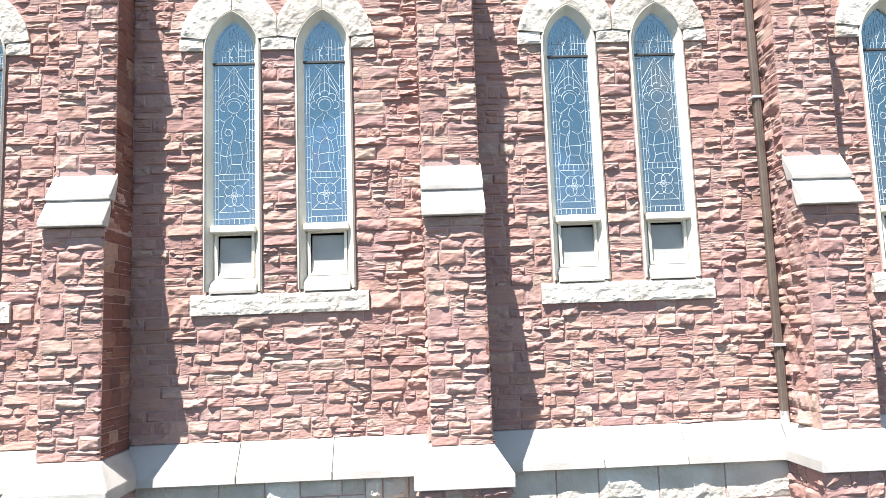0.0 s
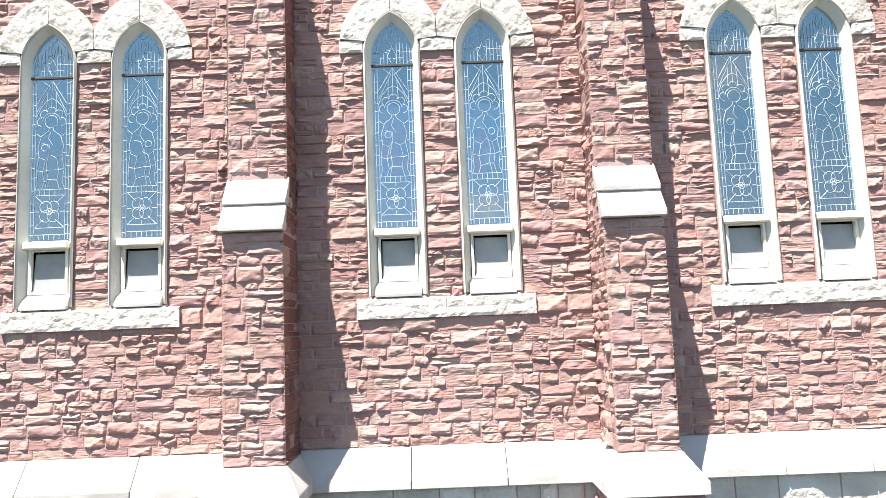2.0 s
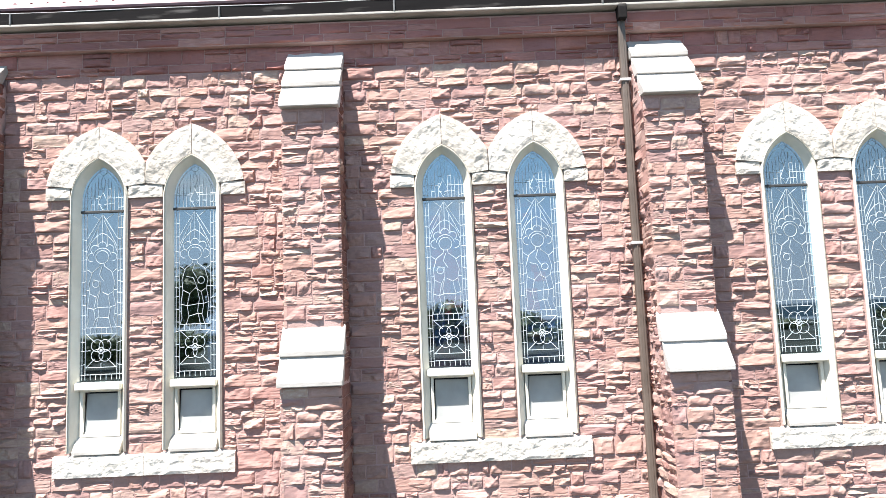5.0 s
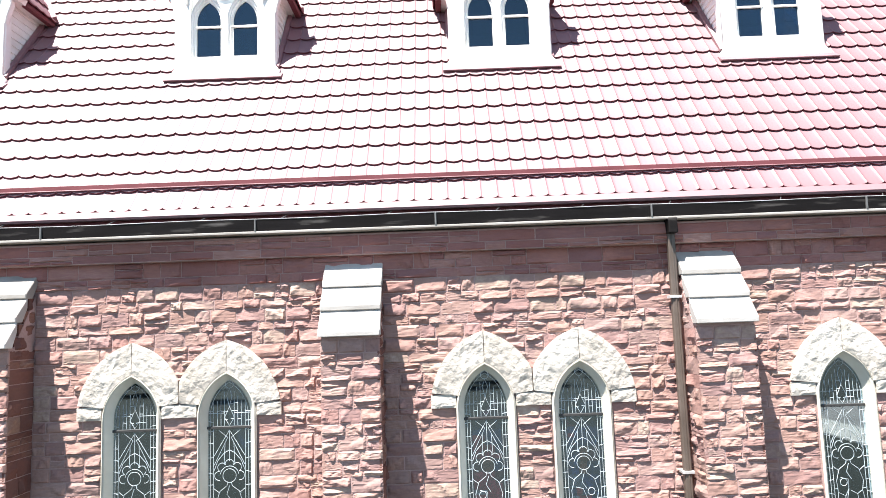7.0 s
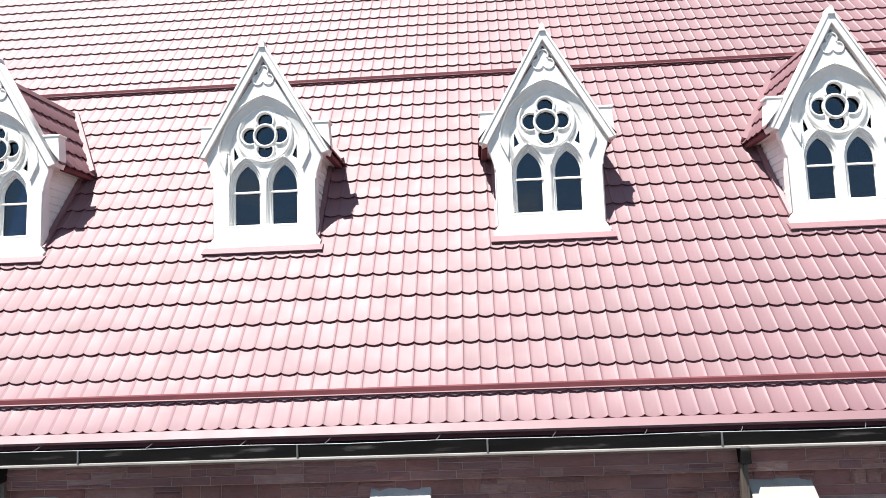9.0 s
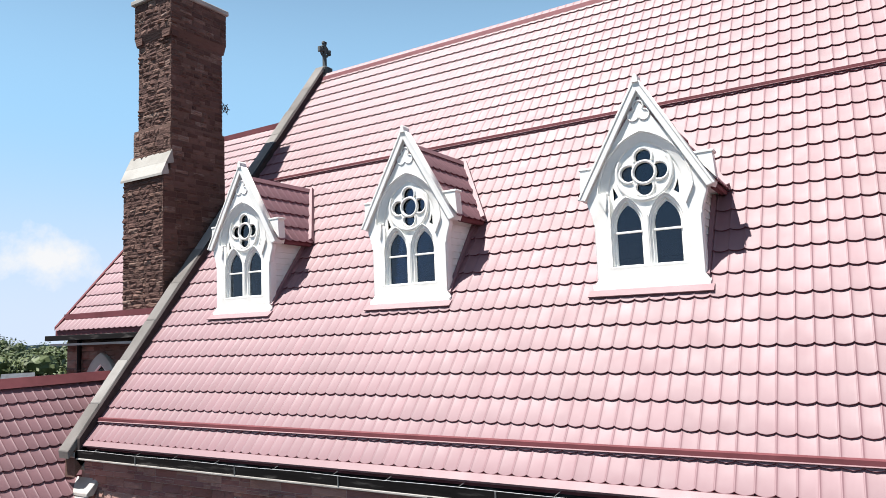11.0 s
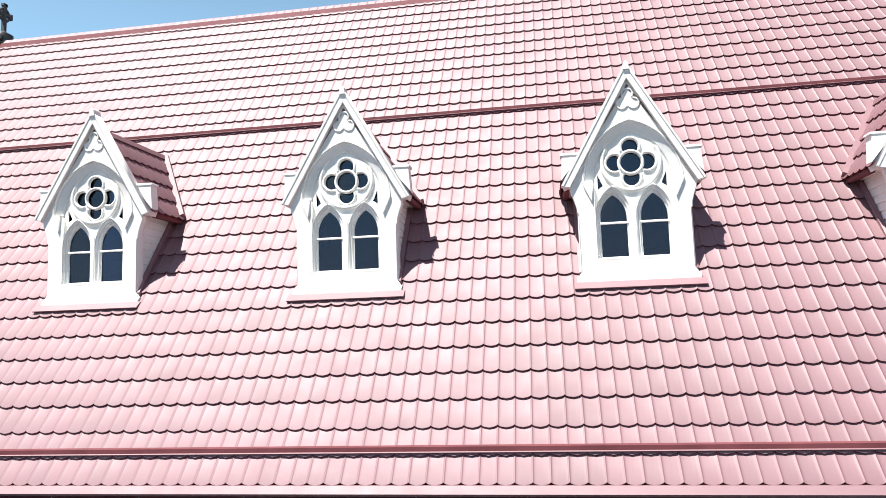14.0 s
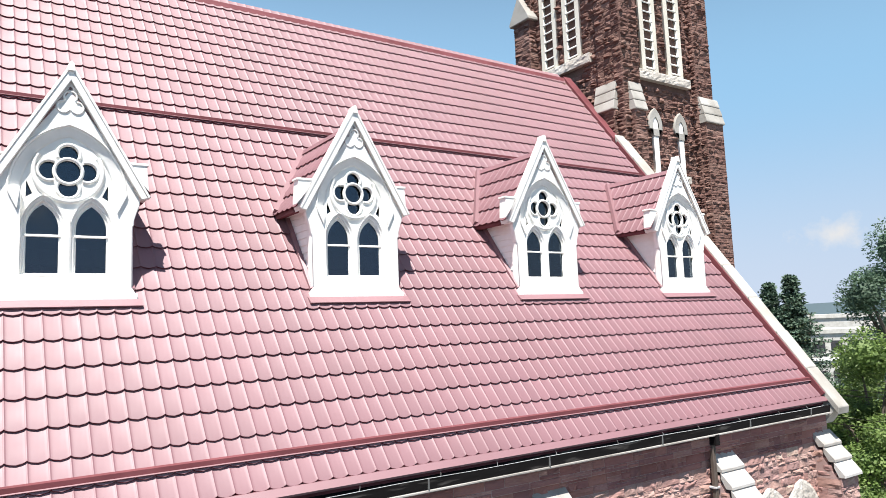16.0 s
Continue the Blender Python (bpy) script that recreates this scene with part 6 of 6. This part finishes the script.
def board_fence(x, y, turn, n):
    ob = tagged(new("board_fence"), "weathered grey vertical board fence", "fence")
    ob.matrix_basis = pose(x, y, 0, 0, 0, turn)
    for z in (0.4, 1.5):
        part("rail", boxed(-n * 0.075, n * 0.075, 0.02, 0.06, z, z + 0.09), WOOD_GREY, ob)
    for k in range(n):
        a = -n * 0.075 + k * 0.15
        part("board", boxed(a + 0.01, a + 0.14, -0.012, 0.012, 0.03, 1.86 + 0.04 * math.sin(k * 1.7)), WOOD_GREY, ob)
    return ob


board_fence(43.4, 25.4, -2, 64)


def plain_building(x, y, w, d, h, turn, label, storeys):
    ob = tagged(new("flat_roofed_building"), label, "building")
    ob.matrix_basis = pose(x, y, 0, 0, 0, turn)
    part("wall", boxed(-w / 2, w / 2, 0, d, 0, h), RENDER, ob)
    part("parapet", boxed(-w / 2 - 0.2, w / 2 + 0.2, -0.2, d + 0.2, h, h + 0.5), RENDER, ob)
    part("cornice", boxed(-w / 2 - 0.15, w / 2 + 0.15, -0.15, 0.0, h * 0.55, h * 0.55 + 0.35), WHITE_PAINT, ob)
    for s in range(storeys):
        for k in range(5):
            cx = -w / 2 + w * (k + 0.5) / 5
            z = h * (s + 0.35) / storeys
            win = part("window", boxed(cx - 0.6, cx + 0.6, -0.04, 0.02, z, z + 1.5), ROOM_SHADE, ob)
            part("sill", boxed(cx - 0.7, cx + 0.7, -0.12, 0.0, z - 0.12, z), WHITE_PAINT, win)
    return ob


plain_building(80, 42.5, 9, 9, 7.2, -62, "pale rendered flat-roofed building beyond the trees", 2)
plain_building(92, 49.0, 9, 8, 8.9, -62, "taller grey flat-roofed building beyond the trees", 2)


def power_line(a, b, sag):
    ob = tagged(new("overhead_cable"), "thin dark overhead cable across the trees", "cable", "overhead cables")
    ob.location = a
    a, b = Vector(a), Vector(b)
    part("wire", tube([[tuple((b - a) * (k / 24) - Vector((0, 0, sag * 4 * (k / 24) * (1 - k / 24)))) for k in range(25)]], 0.012, res=1), GUTTER, ob)


for h in (7.15, 6.95, 6.15, 5.9):
    power_line((19.6, 14.6, h), (19.6, -20.0, h + 0.8), 0.5)
pole = tagged(new("utility_pole"), "weathered wooden utility pole beside the church", "pole")
pole.location = (19.6, 14.7, 0)
part("mast", tube([[(0, 0, 0), (0, 0, 7.6)]], 0.11), BARK, pole)
part("crossarm", boxed(-0.06, 0.06, -0.5, 0.5, 7.1, 7.2), BARK, pole)


def shingle_house():
    """A dark house with a hipped shingle roof and a small white-trimmed gable towards the church."""
    ob = tagged(new("house"), "dark house with grey shingle hip roof and white gable trim", "house")
    ob.location = (-47.5, 10.0, 0)
    yn, ys, front = 7.9, -9.0, 4.5
    part("wall", boxed(-front + 0.5, front - 0.5, ys + 0.5, yn - 0.5, 0, 7.1), DARK_WALL, ob)
    bm = bmesh.new()
    low = [bm.verts.new(p) for p in ((front, ys, 7.03), (front, yn, 7.03), (-front, yn, 7.03), (-front, ys, 7.03))]
    a, b = bm.verts.new((0, ys + 4.0, 10.06)), bm.verts.new((0, 4.13, 10.06))
    for f in ((low[0], low[1], b, a), (low[1], low[2], b), (low[2], low[3], a, b), (low[3], low[0], a), low[::-1]):
        bm.faces.new(f)
    part("roof", bm, SLATE, ob, "grey shingle hip roof")
    part("ridge", boxed(-0.16, 0.16, ys + 3.9, 4.2, 10.02, 10.16, bevel=0.03), DARK_WALL, ob)
    g = part("front_gable", prism(bmesh.new(), [(2.35, 8.88), (3.02, 9.38), (3.69, 8.88), (3.69, 7.0), (2.35, 7.0)], 0.5, 4.1), DARK_WALL, ob)
    for s in (-1, 1):
        part("gable_roof", prism(bmesh.new(), [(3.02, 9.46), (3.02 + s * 0.92, 8.80), (3.02 + s * 0.92, 8.70), (3.02, 9.36)], 0.2, 4.3), SLATE, g)
        part("gable_trim", prism(bmesh.new(), [(3.02, 9.47), (3.02 + s * 0.94, 8.80), (3.02 + s * 0.94, 8.63), (3.02, 9.26)], 4.3, 4.36), WHITE_PAINT, g, "white gable trim")
    w = part("window", boxed(4.08, 4.14, 2.75, 3.25, 7.9, 8.6), ROOM_SHADE, ob)
    part("frame", prism(bmesh.new(), [(2.72, 8.40), (2.72, 8.55), (3.28, 8.55), (3.28, 8.40)], 4.12, 4.18), WHITE_PAINT, w)
    part("roof_vent", boxed(2.2, 2.6, 2.65, 3.05, 8.6, 9.0, bevel=0.03), DARK_WALL, ob)
    return ob


shingle_house()
tagged(obj("shed_roof", prism(bmesh.new(), [(-1.6, 0), (-1.6, 6.8), (0, 7.65), (1.6, 6.8), (1.6, 0)], -1.2, 1.2), SLATE), "small grey shed roof among the woods", "shed").matrix_basis = pose(-68, 31.8, 0, 0, 0, 60)

# ---- the pieces of the large surfaces ----
def wall_gaps(v0, v1):
    out, z = [], (v0 + v1) / 2
    for b in BUTTRESSES + [WEST - 0.05, EAST - 0.05]:
        out.append((b - 0.31, b + 0.31))
    for b in BAYS:
        if v1 > 2.785 and v0 < 3.0:
            out.append((b - 1.01, b + 1.01))
        elif v0 < SPRING + 0.02 and v1 > 3.0:
            for s in (-1, 1):
                w = 0.60 if v1 > SPRING - 0.045 else 0.335
                out.append((b + s * LANCET - w, b + s * LANCET + w))
            if v1 > SPRING - 0.045:
                out.append((b - 0.3, b + 0.3))
        elif SPRING <= v0 < SPRING + 0.78:
            w = math.sqrt(max(0.0, 0.825 ** 2 - ((v0 + v1) / 2 - SPRING) ** 2)) - 0.215 - 0.03
            if w > 0.02:
                out += [(b + s * LANCET - w, b + s * LANCET + w) for s in (-1, 1)]
    return out


m, r = Masonry(), random.Random(3)
for low, high in ((1.375, 2.785), (2.785, 3.0), (3.0, SPRING - 0.045), (SPRING - 0.045, 7.375)):
    m.face((0, WALL, 0), 0, courses(WEST, EAST, low + 0.001, high - 0.001, r, 0.09, 0.165, 0.13, 0.44, gaps=wall_gaps, joint=0.011, split=0.22), singly=lambda a, b, c, d: -3.3 < a < 0.1 and 1.3 < c < 3.0, rnd=r, depth=0.72)
m.build(wall_south, RED_STONE)
m, r = Masonry(), random.Random(4)
m.face((0, WALL, 0), 0, courses(WEST, EAST, 7.375, 7.66, r, 0.09, 0.165, 0.14, 0.52, joint=0.006), depth=0.8, rnd=r)
m.face((0, WALL - 0.10, 0), 0, courses(WEST, EAST, 7.665, 7.885, r, 0.07, 0.13, 0.2, 0.7, joint=0.006), depth=0.6, rnd=r)
m.build(wall_south, DRESSED, "dressed_stone", "dressed_stonework")
part("cornice_core", boxed(WEST, EAST, WALL - 0.10, WALL + 0.02, 7.66, 7.90), MORTAR, wall_south)
m, r = Masonry(), random.Random(6)
m.face((0, 7.80, 0), 0, courses(WEST, EAST, 0.0, 0.96, r, 0.20, 0.34, 0.4, 1.0), depth=1.1, rnd=r, kind="coarse", singly=lambda *a: True)
m.build(plinth, ROCK_LIME, "base_stone", "base_stonework")

spots = []
nx = int((EAST - WEST) / PAN)
for up in ROWS_UP:
    spots += [(k * PAN + 0.02, up) for k in range(nx)]
fm = Matrix.Identity(4)
for i in range(3):
    fm[i][0], fm[i][1], fm[i][2], fm[i][3] = (1, 0, 0)[i], SLOPE[i], OUT[i], (WEST, EAVE_Y, EAVE_Z)[i]
tiled(nave_roof, fm, spots, ROOF_TILE, singly=lambda s, t: abs(s + WEST + 6.7) < 3.6 and t < 2.6)
